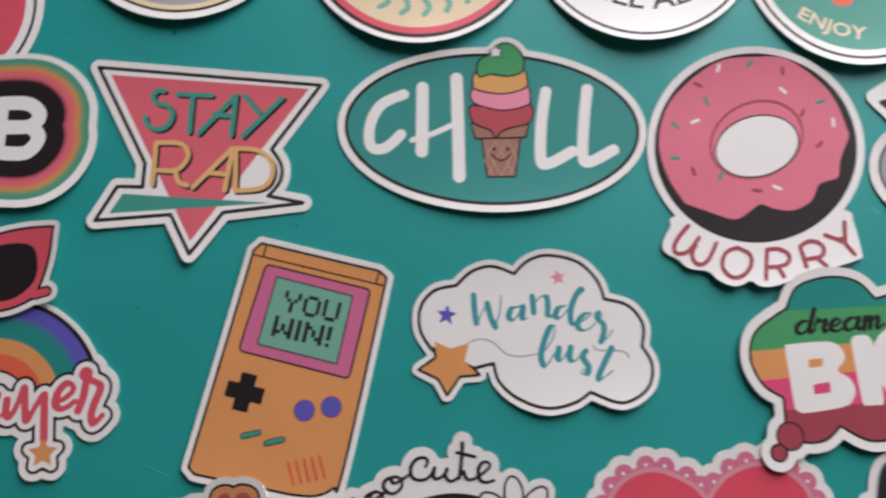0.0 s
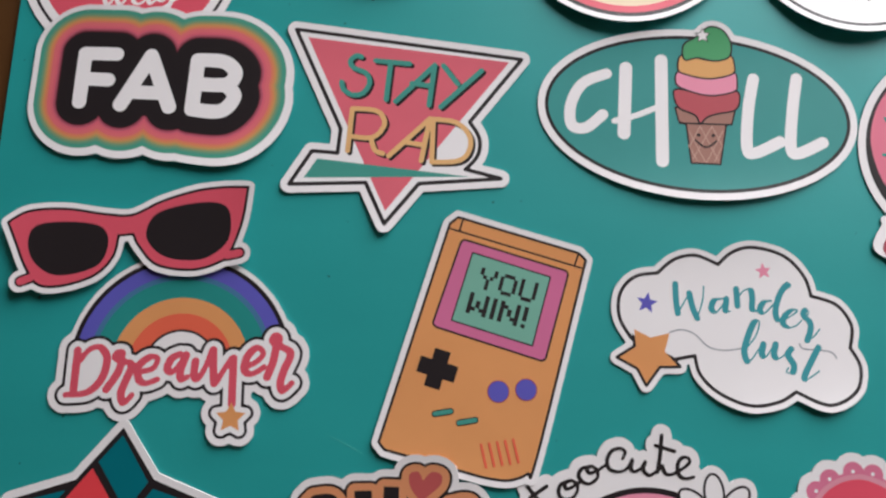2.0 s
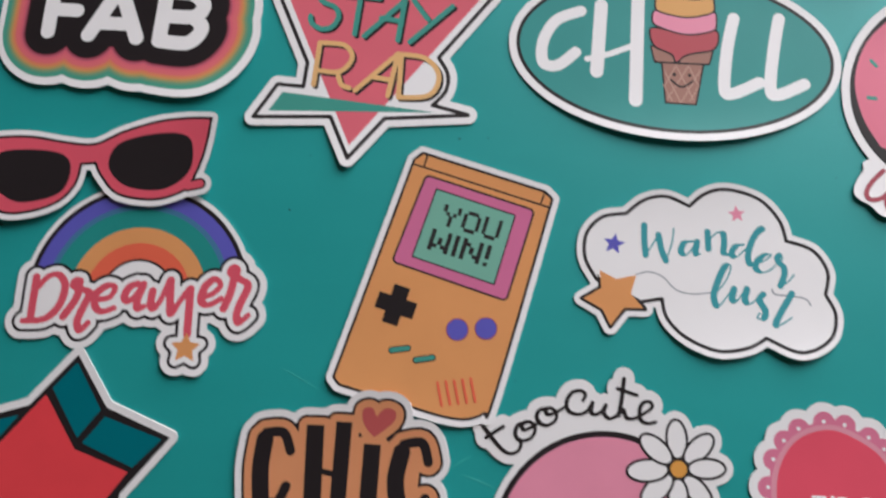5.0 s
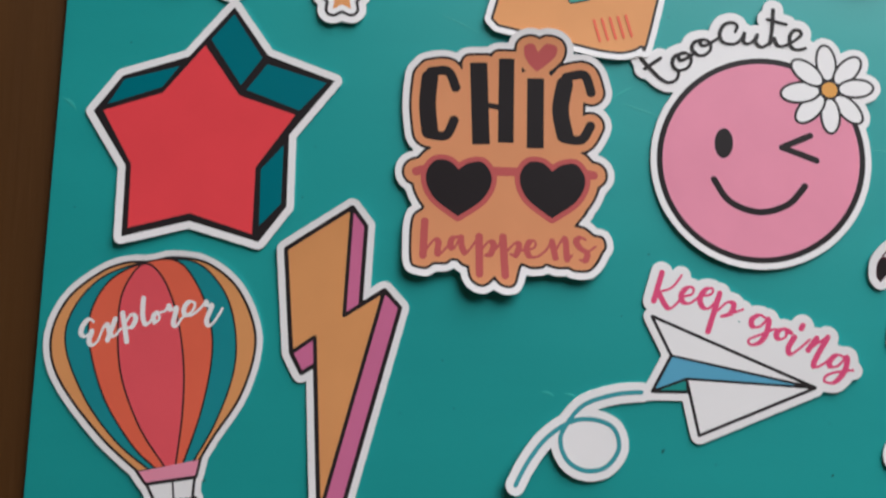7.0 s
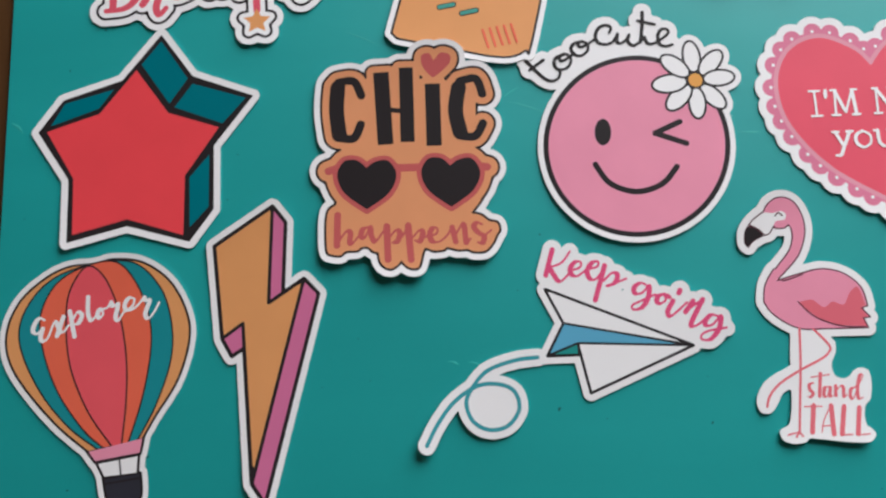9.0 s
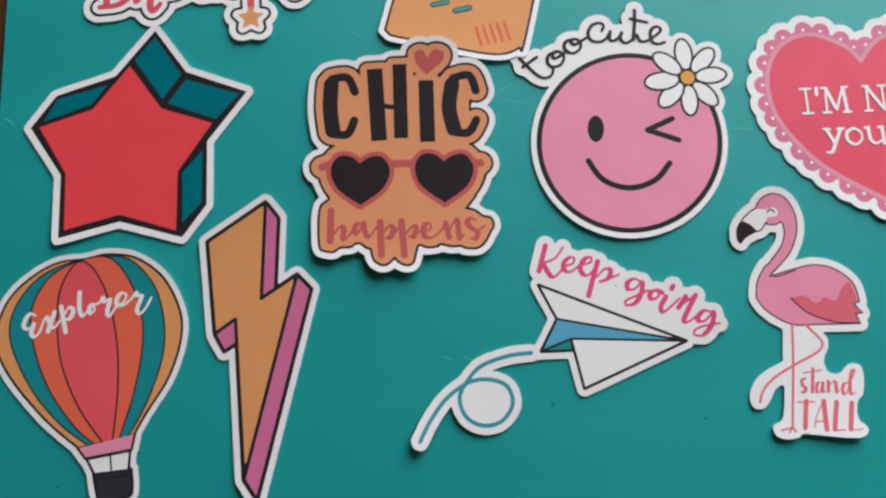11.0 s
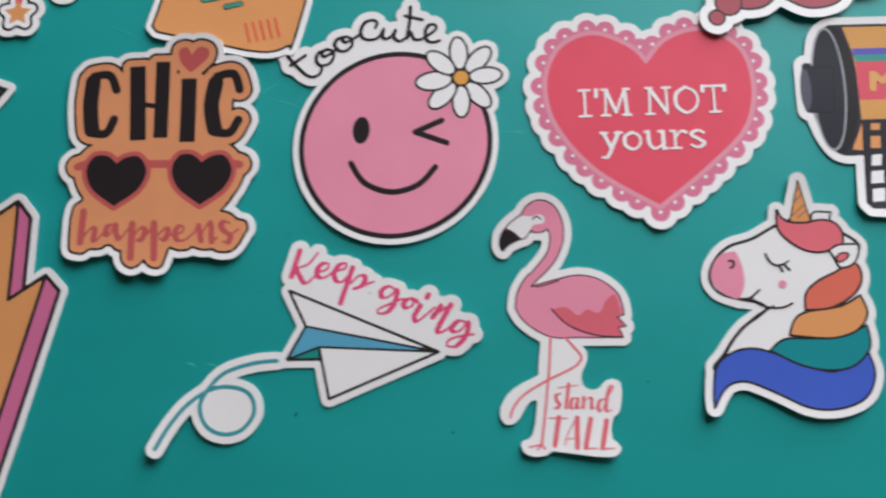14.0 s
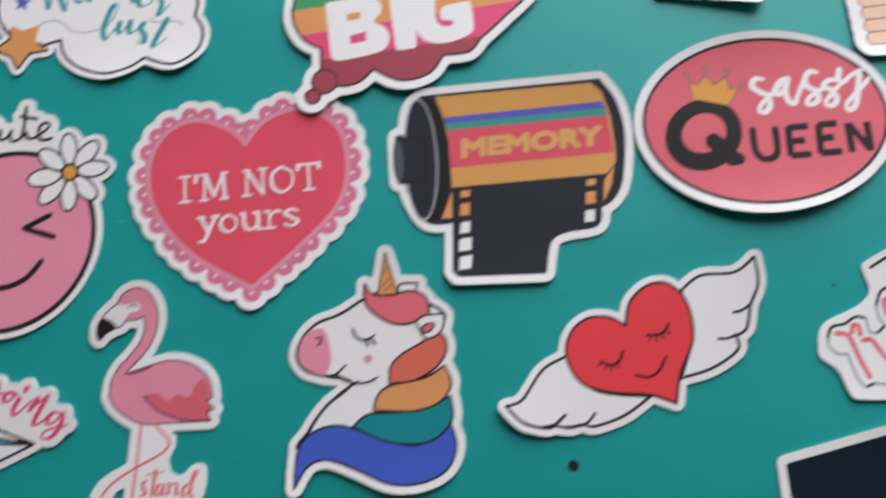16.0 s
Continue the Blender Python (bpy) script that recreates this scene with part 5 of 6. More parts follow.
def donut_sticker():
    at = (146.2, 94.9)
    ring = oval([(0.6, 5.1), (27.7, 3.2), (4.2, 31.2)])
    hole = oval([(0.9, 5), (12.1, 5.2), (2.9, 13.4)])
    icing = blob([(26.6, 6.8, 1), (23.1, 19.1), (13.4, 29), (4.2, 30.6), (-7.9, 29.2), (-20.7, 19.5), (-25.6, 8.4), (-24.5, -1.9), (-20.5, -9.9, 1), (-13.2, -13), (-7.7, -14.9), (-4.1, -13.5), (-0.3, -11.2), (3.6, -12.6), (8.6, -13.2), (13.7, -10.8), (16.5, -6.4), (21.7, -4.7), (23, -0.2)])
    word = brush([[(-20.2, -16), (-23.1, -18.9), (-24.6, -21.5), (-24.1, -23.2), (-22.1, -23.3), (-20.1, -22.2), (-17.7, -19.3)], [(-18.8, -21.2), (-20, -23.7), (-19.3, -26), (-17.5, -26.5), (-15.5, -25), (-13.3, -21.1)], [(-7.8, -22.5), (-4.7, -24.4), (-4.6, -27.3), (-6.7, -29.8), (-9.7, -30.4), (-11.9, -28.3), (-12.1, -25.8), (-10.6, -23.5), (-7.8, -22.5)], [(-0, -23.7), (-1, -31.2)], [(-0, -23.5), (3.1, -23.4), (5.7, -25), (5.2, -27.3), (2.5, -28.1), (-0.3, -28.1)], [(2.5, -28.1), (3.8, -30.8)], [(9, -23.1), (10.1, -28.5)], [(9, -23.1), (11.4, -21.8), (14.1, -22.3), (15.3, -24.1), (14.2, -26), (10.1, -26.6)], [(13.3, -26.4), (15.5, -28.7)], [(21.8, -17.1), (21.3, -22)], [(16.1, -20.3), (20.2, -22.1)], [(20.3, -21.5), (23.3, -25.8)]], 1.15, 1.1)
    s = Sticker("donut_sticker", "die-cut sticker of a pink iced donut over a coral word", at, union(ring.grow(2.5), blob([(-22.5, -13), (-25.1, -16), (-27.6, -20.5), (-26.9, -23.1), (-23.8, -24.9), (-21.2, -27.4), (-16.3, -28.4), (-13.7, -30.8), (-10.5, -32.5), (-7.7, -32.5), (-5.2, -31.5), (-2.7, -33), (0.8, -33.2), (7.8, -31.4), (16, -29.5), (24.4, -27.2), (25.2, -25.4), (24.1, -17.3), (21.8, -13.7), (1.3, -10.9)])), 90, 2.0)
    s.ink("outline", ring.grow(0.47), BLACK)
    s.ink("dough", ring.grow(-0.16), SOFT_BLACK, "dark dough of the donut")
    s.ink("icing", icing, ICING)
    s.ink("inner_edge", oval([(1, 6.9), (14, 7.4), (3.2, 18.1)]), MAROON)
    s.ink("inner_icing", oval([(1, 6.6), (13.4, 7), (3.1, 17.3)]), ICING)
    s.ink("hole_edge", hole.grow(0.47), BLACK)
    s.ink("hole", hole, WHITE)
    k = 0
    for mat, pts in ((WHITE, [(-6.9, 27.8), (10.1, 20.5), (-15.2, 12.8), (22.7, 10.7), (4.9, -6.8)]), (SEA, [(1.9, 28.6), (-11.5, 18.3), (-21.8, 2.7), (-10, -2.9), (-20.8, 11.9), (20, 16.8)]),
                     (MAROON, [(10.8, 26.2), (-13.2, 23.2), (18, 4.6), (-17.2, -1.2), (-0.6, -7.3), (14.6, 13.8)])):
        for x, y in pts:
            k += 1
            a = radians(k * 67 % 180)
            s.ink("sprinkle", stroke([(x - 0.9 * math.cos(a), y - 0.9 * math.sin(a)), (x + 0.9 * math.cos(a), y + 0.9 * math.sin(a))], 0.9), mat)
    s.ink("word", word, MAROON, "dark coral word WORRY")


def dream_sticker():
    at = (164.9, 39.7)
    bubble = blob([(-15.7, 16.3, 1), (-12.2, 21.9), (-3.8, 24.1), (3.7, 22.5), (8.1, 17.5, 1), (15.5, 18.9), (23, 17.3), (27.6, 12.4, 1), (34.8, 9.6), (38.2, 3.4), (30.3, -3.8), (23.3, -9.3, 1), (20, -12.5), (13.3, -12.5, 1), (9, -17.3), (1.4, -18.3), (-5.8, -14.3, 1), (-10, -17.5), (-15.3, -17.8), (-19.8, -15.2, 1), (-19.4, -6.5, 1), (-24.2, -3), (-26.7, 3.6), (-24.5, 10.6)])
    tails = [disc((-19, -16.1), 3.32), disc((-22.4, -20), 1.96)]
    edge = union(bubble, *tails)
    s = Sticker("thought_bubble_sticker", "die-cut striped thought bubble sticker with white lettering", at, edge.grow(2.57), 95, 1.0, 0.9)
    s.ink("outline", edge.grow(0.38), SOFT_BLACK)
    inner = bubble.grow(-0.30)
    s.ink("maroon_band", inner, MAROON)
    for name, pts, mat in (("pink_band", [(-44.1, -10.4), (50.4, -7.7), (59.6, 44.8), (-45.3, 45.4)], HOT), ("orange_band", [(-43.8, -2.7), (51.6, 1.2), (59.6, 44.8), (-45.3, 45.4)], ORANGE),
                           ("green_band", [(-42.3, 5.3), (49.2, 7.6), (59.6, 44.8), (-45.3, 45.4)], GREEN), ("blue_band", [(-41, 15.7), (50.9, 15.6), (59.6, 44.8), (-45.3, 45.4)], TEAL)):
        s.ink(name, inner & poly(pts), mat)
    for t in tails:
        s.ink("tail_edge", t.grow(0.30), SOFT_BLACK)
        s.ink("tail_bubble", t.grow(-0.15), MAROON)
    big = union(blob([(-17.4, 6.2), (-15.9, 6.9), (-7.6, 7.2), (-4.3, 6.6), (-2.4, 4.6), (-2.3, 2.2), (-4.5, -0.4), (-1.8, -2.4), (-0.6, -5.1), (-1.4, -7.7), (-4.2, -9.6), (-13.9, -10.6), (-16, -10.1), (-16.9, -8.5), (-17.2, -0.5)]) - poly([(-11.6, 2.6), (-8.1, 2.8), (-8.4, 1), (-11.7, 0.8)]).grow(0.15) - poly([(-11.2, -3.8), (-7.1, -3.3), (-7.2, -5.7), (-11.2, -6)]).grow(0.15), blob([(0.3, 7.5), (2.6, 8.3), (5, 7.8), (5.9, 4.2), (6.4, -8.4), (4.3, -9.6), (2.1, -9.6), (0.8, -8.4), (0.2, 3.4)]), blob([(5.7, 2.2), (6.5, -4.2), (8.5, -7.5), (12.1, -9.1), (16.8, -8.9), (21.1, -7.2), (22.1, -5.1), (21.9, 1.2), (20.4, 2.1), (14.6, 1.4), (13.4, -0.8), (13.8, -2.3), (16.6, -3.1), (16.2, -4.3), (14.1, -4.3), (12.6, -3), (12.1, -0.6), (12.6, 3.6), (14.1, 6.6), (17.2, 7.1), (20, 6.4), (21, 8), (17.5, 10.2), (12.7, 10.6), (8.4, 8.6), (6.1, 5.7)]))
    s.ink("word", big, WHITE, "white word BIG")
    s.ink("word", script("dream", [(-14.4, 9.5), (9, 9.9)], 3.2, 1.3, 0.2), BLACK, "black handwritten word dream")


def heart_sticker():
    at = (123.2, -7.7)
    heart = blob([(0.1, 15.9, 1), (-3.9, 20.5), (-13, 24.4), (-21.6, 21.2), (-26, 12.2), (-24.2, 0.5), (-14.7, -12), (0.5, -22.1, 1), (13.5, -12.3), (23.5, -2.9), (26.8, 7.7), (24.5, 18.6), (15.4, 24.2), (5.9, 22)])
    line = max(heart.grow(1.50).loops(), key=len)
    steps = [math.hypot(line[i][0] - line[i - 1][0], line[i][1] - line[i - 1][1]) for i in range(len(line))]
    gap = sum(steps) / 33
    bumps, run = [], 0.0
    for p, d in zip(line, steps):
        run += d
        if run >= gap:
            run -= gap
            bumps.append(p)
    lace = union(heart.grow(1.50), *[disc(p, 2.45) for p in bumps])
    s = Sticker("heart_sticker", "die-cut red heart sticker with a scalloped pink lace edge", at, lace.grow(2.0), 85, 0.9)
    s.ink("lace", lace, LACE)
    s.ink("rim", heart.grow(0.9), RIM)
    s.ink("heart", heart.grow(-0.3), HEART)
    for p in bumps:
        s.ink("lace_dot", disc((p[0] * 1.005, p[1] * 1.005), 0.45), WHITE)
    s.ink("word", script("I'M NOT", [(-18.5, 2.2), (19.8, 1.9)], 6.92, 0.98, 0, 0, 0.35, SLAB), WHITE, "white words I'M NOT")
    s.ink("word", script("yours", [(-13.2, -7), (13.8, -7.3)], 4.5, 0.98, 0, 0, 0.35, SLAB), WHITE, "white word yours")


def film_sticker():
    at = (191, -7.7)
    barrel = blob([(-19.8, 23.6, 1), (26.5, 22.7, 1), (29.7, 16.2), (30.5, 7), (28.3, -4.8), (25.5, -9.2), (23, -10.7, 1), (22.2, -10.6, 1), (20.9, -15.4), (13, -16.3), (8.9, -18.4), (6.8, -26, 1), (-14.4, -24.6, 1), (-15.5, -23.3, 1), (-14.4, -10.7, 1), (-21.2, -9.9), (-25.3, -1.6), (-25.4, 7.5), (-23.5, 19.7)])
    knob = poly([(-26.8, 12.9), (-18.6, 11.9), (-20, 0.8), (-27.1, 1.5)]).grow(0.58)
    s = Sticker("film_roll_sticker", "die-cut sticker of a yellow film roll with black strip", at, (barrel | knob).grow(2.45), 80, 1.8)
    s.ink("shell", (barrel | knob).grow(0.43), NAVY)
    s.ink("wrapper", poly([(-16.3, 23.3), (24.4, 22.2), (26.7, 19.4), (28, 12.7), (28.1, 3.1), (27.6, -0.1), (24.9, -2.6), (-14.2, -1.8), (-14, 10.7), (-14.4, 16.3)]), KRAFT)
    s.ink("blue_stripe", poly([(-14.4, 17.3), (26.3, 16.8), (27.1, 14.9), (-14.2, 15.5)]), BLUE)
    s.ink("teal_stripe", poly([(-14.2, 15.5), (27.1, 14.9), (27.2, 12.9), (-13.9, 13.7)]), SEA)
    s.ink("red_panel", poly([(-13.9, 13.7), (27.2, 12.9), (27.6, 2.8), (-14.1, 3.4)]), CORAL)
    s.ink("strip", poly([(-13.6, -2.5), (23.5, -3), (21, -15.4), (13, -16.1), (8.9, -18.4), (6.6, -25.7), (-14.4, -24.3)]), NAVY)
    s.ink("cap_edge", oval([(-20, 6.7), (-20.5, -10.5), (-14.3, 6.8)]), BLACK)
    s.ink("cap_ring", oval([(-21.5, 6.8), (-22, -9.8), (-17.1, 6.7)]), GREY)
    s.ink("cap", oval([(-21.5, 6.8), (-22, -9.1), (-17.6, 6.8)]), NAVY)
    s.ink("knob_edge", poly([(-27.2, 12.9), (-19.9, 12.4), (-20.9, 0.5), (-27.3, 0.9)]).grow(0.3), BLACK)
    s.ink("knob", poly([(-27.2, 12.9), (-19.9, 12.4), (-20.9, 0.5), (-27.3, 0.9)]), NAVY)
    s.ink("knob_end", oval([(-27.4, 6.8), (-27.5, 1.2), (-26, 6.9)]), SLATE)
    for pts, mat in (([(-12, -2.9), (-9.7, -3), (-10, -4.7), (-12.3, -4.7)], ORANGE), ([(-12.5, -6.3), (-10, -6.3), (-10.4, -9.5), (-12.9, -9.4)], ORANGE), ([(-14.2, -2.7), (-17.5, -9.6), (-14.9, -9.9)], ORANGE), ([(-12.8, -11.2), (-10.3, -11.1), (-10.8, -14), (-13.3, -14)], WHITE), ([(-13.5, -15.4), (-10.4, -15.3), (-10.8, -18.5), (-14, -18.6)], WHITE), ([(-13.8, -20), (-10.7, -19.8), (-11.2, -23.2), (-14.3, -23.3)], WHITE),
                     ([(20, -3.5), (22.1, -3.5), (21.9, -5.2), (19.6, -5.2)], ORANGE), ([(19.3, -6.8), (21.7, -6.8), (21.3, -9.9), (18.8, -9.9)], ORANGE), ([(24.2, -4.2), (27.1, -0.9), (25.9, -5.6), (23.3, -9.9)], ORANGE), ([(18.5, -11.5), (20.9, -11.5), (20.5, -14.5), (18, -14.5)], WHITE)):
        s.ink("sprocket_hole", poly(pts), mat)
    s.ink("word", lettering("MEMORY", [(-10.7, 6.1), (24.6, 5.4)], 4.5, 0.08, 0, 0.45), HONEY, "amber word MEMORY")


def unicorn_sticker():
    at = (154, -54.2)
    head = blob([(-1, 18.6), (-8.1, 15.1), (-14, 13.4), (-17.9, 10.1), (-19.6, 5.7), (-17.5, 2), (-12, 0.1), (-8.6, -0.6), (-6.4, -2.2), (-8.6, -4.2), (-13.1, -7.2), (-17.6, -12.7), (-19.3, -17.2), (3.5, -16.9), (12, -14.6), (12.7, 0.2), (13.5, 7.3), (17.9, 12.2), (11.9, 17), (6.5, 20.1)])
    muzzle = blob([(-18, 9.8), (-15.5, 11.8), (-12.6, 12.1, 1), (-11.4, 8.7), (-11.2, 3.9), (-12.8, 0.1, 1), (-16.8, 1.9), (-19.3, 5.7)])
    locks = [("coral_lock", blob([(-1.4, 22.1, 1), (-0.3, 20), (1.6, 18.9), (5.4, 18.6), (9.2, 19.2), (12.5, 18.3), (14.1, 16), (14, 12.9, 1), (10.5, 11.5), (7.6, 11.1), (4.5, 11.8), (1.3, 13.8), (-0.9, 16.1), (-1.7, 18.6)]), ROSE),
             ("orange_lock", blob([(3, -3, 1), (3.6, 1), (6.7, 3.8), (11.7, 6.1), (15.4, 8.2), (17.4, 6.6), (17.3, 3.1), (14.4, -0.3), (8.9, -2.8)]), APRICOT),
             ("amber_lock", blob([(-1.4, -9, 1), (0, -5.5), (3.2, -3.6), (11.7, -2.5), (16.7, 0, 1), (17.9, -4.5), (14.8, -8.5), (9, -10.1), (2.8, -9.6)]), ORANGE),
             ("teal_lock", blob([(-6.6, -12.5, 1), (-2.8, -10), (4.1, -10.1), (11.1, -9.9), (17.4, -7.4, 1), (17.5, -12.7), (13.2, -16.9), (7.6, -17.8), (0.8, -16.4)]), PETROL),
             ("blue_lock", blob([(-21.5, -25.6, 1), (-21.3, -21.7), (-19.9, -15.8), (-15.5, -12.6), (-9.9, -12), (-3.1, -14.4), (3.5, -17.3), (9.6, -18), (16.9, -13.7, 1), (17.9, -19.1), (15.2, -24.4), (8.9, -26.9), (1.5, -26.5), (-6.4, -22.6), (-13.2, -19.7), (-18.1, -20.8)]), ROYAL)]
    tuft = blob([(7, 20.5, 1), (8.2, 21.3), (11.9, 21, 1), (11.2, 18.7, 1), (6.9, 18.6, 1)])
    horn = poly([(4.5, 29.5), (1.6, 19), (6.8, 18.6)])
    ear = blob([(10.5, 11.4, 1), (13, 12.7), (17.7, 12.7, 1), (17.6, 10.5), (16.4, 8.2), (14.4, 7.1), (12.5, 7.3), (11.5, 9.5)])
    whole = union(head, muzzle, horn, ear, tuft, *[l[1] for l in locks])
    s = Sticker("unicorn_sticker", "die-cut sticker of a white horned head with rainbow mane", at, whole.grow(2.11), 80, 1.8)
    s.ink("outline", head.grow(0.45), SOFT_BLACK)
    s.ink("head", head.grow(-0.34), WHITE)
    s.ink("muzzle", muzzle, PINK)
    s.ink("horn_edge", horn.grow(0.21), SOFT_BLACK)
    s.ink("horn", horn.grow(-0.14), ORANGE)
    for pts in ([(2.4, 20.6), (5.3, 23.1)], [(3.6, 20), (6.1, 21.9)], [(2.7, 23.4), (4.9, 25.8)], [(3.7, 26.5), (4.8, 27.9)]):
        s.ink("horn_stripe", stroke(pts, 0.35), BROWN)
    s.ink("neck_line", stroke([(-4.6, -1.8), (-9.5, -4.3), (-14.6, -8.9), (-17.6, -13.1)], 0.56), SOFT_BLACK)
    for name, shape, mat in reversed(locks):
        s.ink("lock_edge", shape.grow(0.34), SOFT_BLACK)
        s.ink(name, shape.grow(-0.22), mat)
    s.ink("tuft_edge", tuft.grow(0.28), SOFT_BLACK)
    s.ink("tuft", tuft.grow(-0.25), WHITE, "tip of the far ear")
    s.ink("lock_edge", locks[0][1].grow(0.3), SOFT_BLACK)
    s.ink("forelock", locks[0][1].grow(-0.22), ROSE)
    s.ink("ear_edge", ear.grow(0.28), SOFT_BLACK)
    s.ink("ear", ear.grow(-0.24), WHITE)
    fill = blob([(12.1, 9.6), (13.3, 10.5), (15, 10.4), (14.3, 9.1), (12.6, 8.5)])
    s.ink("ear_line", fill.grow(0.3), SOFT_BLACK)
    s.ink("ear_fill", fill.grow(-0.15), ROSE)
    for line in [[(-5.3, 11.2), (-4.5, 9.3), (-2.9, 8.2), (-1, 8.5), (0.1, 9.2)], [(-2.2, 8.3), (-1.6, 6.7)], [(-1, 8.4), (0.2, 7)]]:
        s.ink("eyelid", brush([line], 0.6, 0.45), SOFT_BLACK, "closed eye line")
    s.ink("blush", disc((-1.9, 3.5), 1.0), PINK)
    s.ink("nostril", brush([[(-14.5, 9.9), (-13.4, 9.7), (-13.5, 8.5), (-14.2, 8.1)]], 0.5, 0.4), SOFT_BLACK)
    for line in [[(-13, 0.3), (-10.2, 0.5), (-7.6, 2.4)], [(-9.8, 0.4), (-8.2, -1.1), (-5.5, -2.1), (-2.4, -2.2), (0, -1.3)]]:
        s.ink("mouth_line", stroke(line, 0.5), SOFT_BLACK)


def winged_heart_sticker():
    at = (216.6, -53.4)
    heart = blob([(-1.1, 4.5, 1), (-4.7, 6.9), (-9.9, 7.2), (-14.4, 4.1), (-16.1, -1.5), (-13.2, -8), (-6.2, -10.9), (2.3, -12.2), (8.1, -14.7, 1), (10.1, -7.7), (14.2, -0.1), (14.2, 8.1), (10.9, 13.3), (5.8, 13.9), (0.7, 10.2)])
    wings = [blob([(-16, -1.3, 1), (-22.2, -4.1), (-27.7, -10.6), (-31.8, -11.8, 1), (-28.3, -15.9), (-23.8, -17.6, 1), (-21.4, -17.6), (-18.1, -15.1, 1), (-20.4, -17.2), (-17.2, -18.2, 1), (-14.4, -17.6), (-11.3, -18.3), (-4.2, -16.4), (2.3, -12.6, 1), (-10.7, -9.8)]),
             blob([(13.2, 11.7, 1), (18.4, 14.9), (26.6, 14.9), (31.9, 18.2, 1), (31.7, 11.8), (28.9, 6.7, 1), (27.2, 1.3), (24.3, -0.4, 1), (24.2, -3.7), (17.6, -7.4), (10.1, -9, 1), (14.3, 1.3)])]
    edge = union(heart, *wings)
    s = Sticker("winged_heart_sticker", "die-cut sticker of a red heart with white wings", at, edge.grow(1.89), 20, 2.0)
    for w in wings:
        s.ink("wing_edge", w.grow(0.38), BLACK)
        s.ink("wing", w.grow(-0.35), WHITE)
    for pts in ([(-18.1, -15.1), (-20.4, -16.9), (-23.8, -17.5)], [(-11.1, -15.3), (-13.8, -17.7), (-18.5, -17.9)], [(28.9, 6.7), (26.6, 5.5), (24.8, 5.3)], [(24.4, 0), (22.7, -0.7), (20.2, -0.7)]):
        s.ink("feather_line", stroke(pts, 0.68), BLACK)
    s.ink("heart_edge", heart.grow(0.38), BLACK)
    s.ink("heart", heart.grow(-0.23), RED)
    for pts in ([(-8.2, -3.3), (-6, -4.5), (-3.8, -3.7), (-2.6, -1.4)], [(3.6, 1.8), (6.3, 1.7), (8.2, 2.7), (9, 4.2)], [(-0.3, -7.3), (2.3, -8.1), (5, -7), (7.3, -3.7)]):
        s.ink("line", stroke(pts, 0.65), BLACK)
    for pts in ([(-7.7, -3.5), (-8.7, -4.3)], [(-6.8, -4.3), (-7.3, -5.3)], [(-5.7, -4.6), (-5.8, -5.7)], [(-4.4, -4.4), (-4, -5.3)], [(4.5, 1.4), (4.1, 0.5)], [(5.7, 1.3), (5.7, 0.2)], [(7, 1.7), (7.5, 0.7)], [(8.1, 2.5), (8.9, 1.7)]):
        s.ink("lash", stroke(pts, 0.41), BLACK)


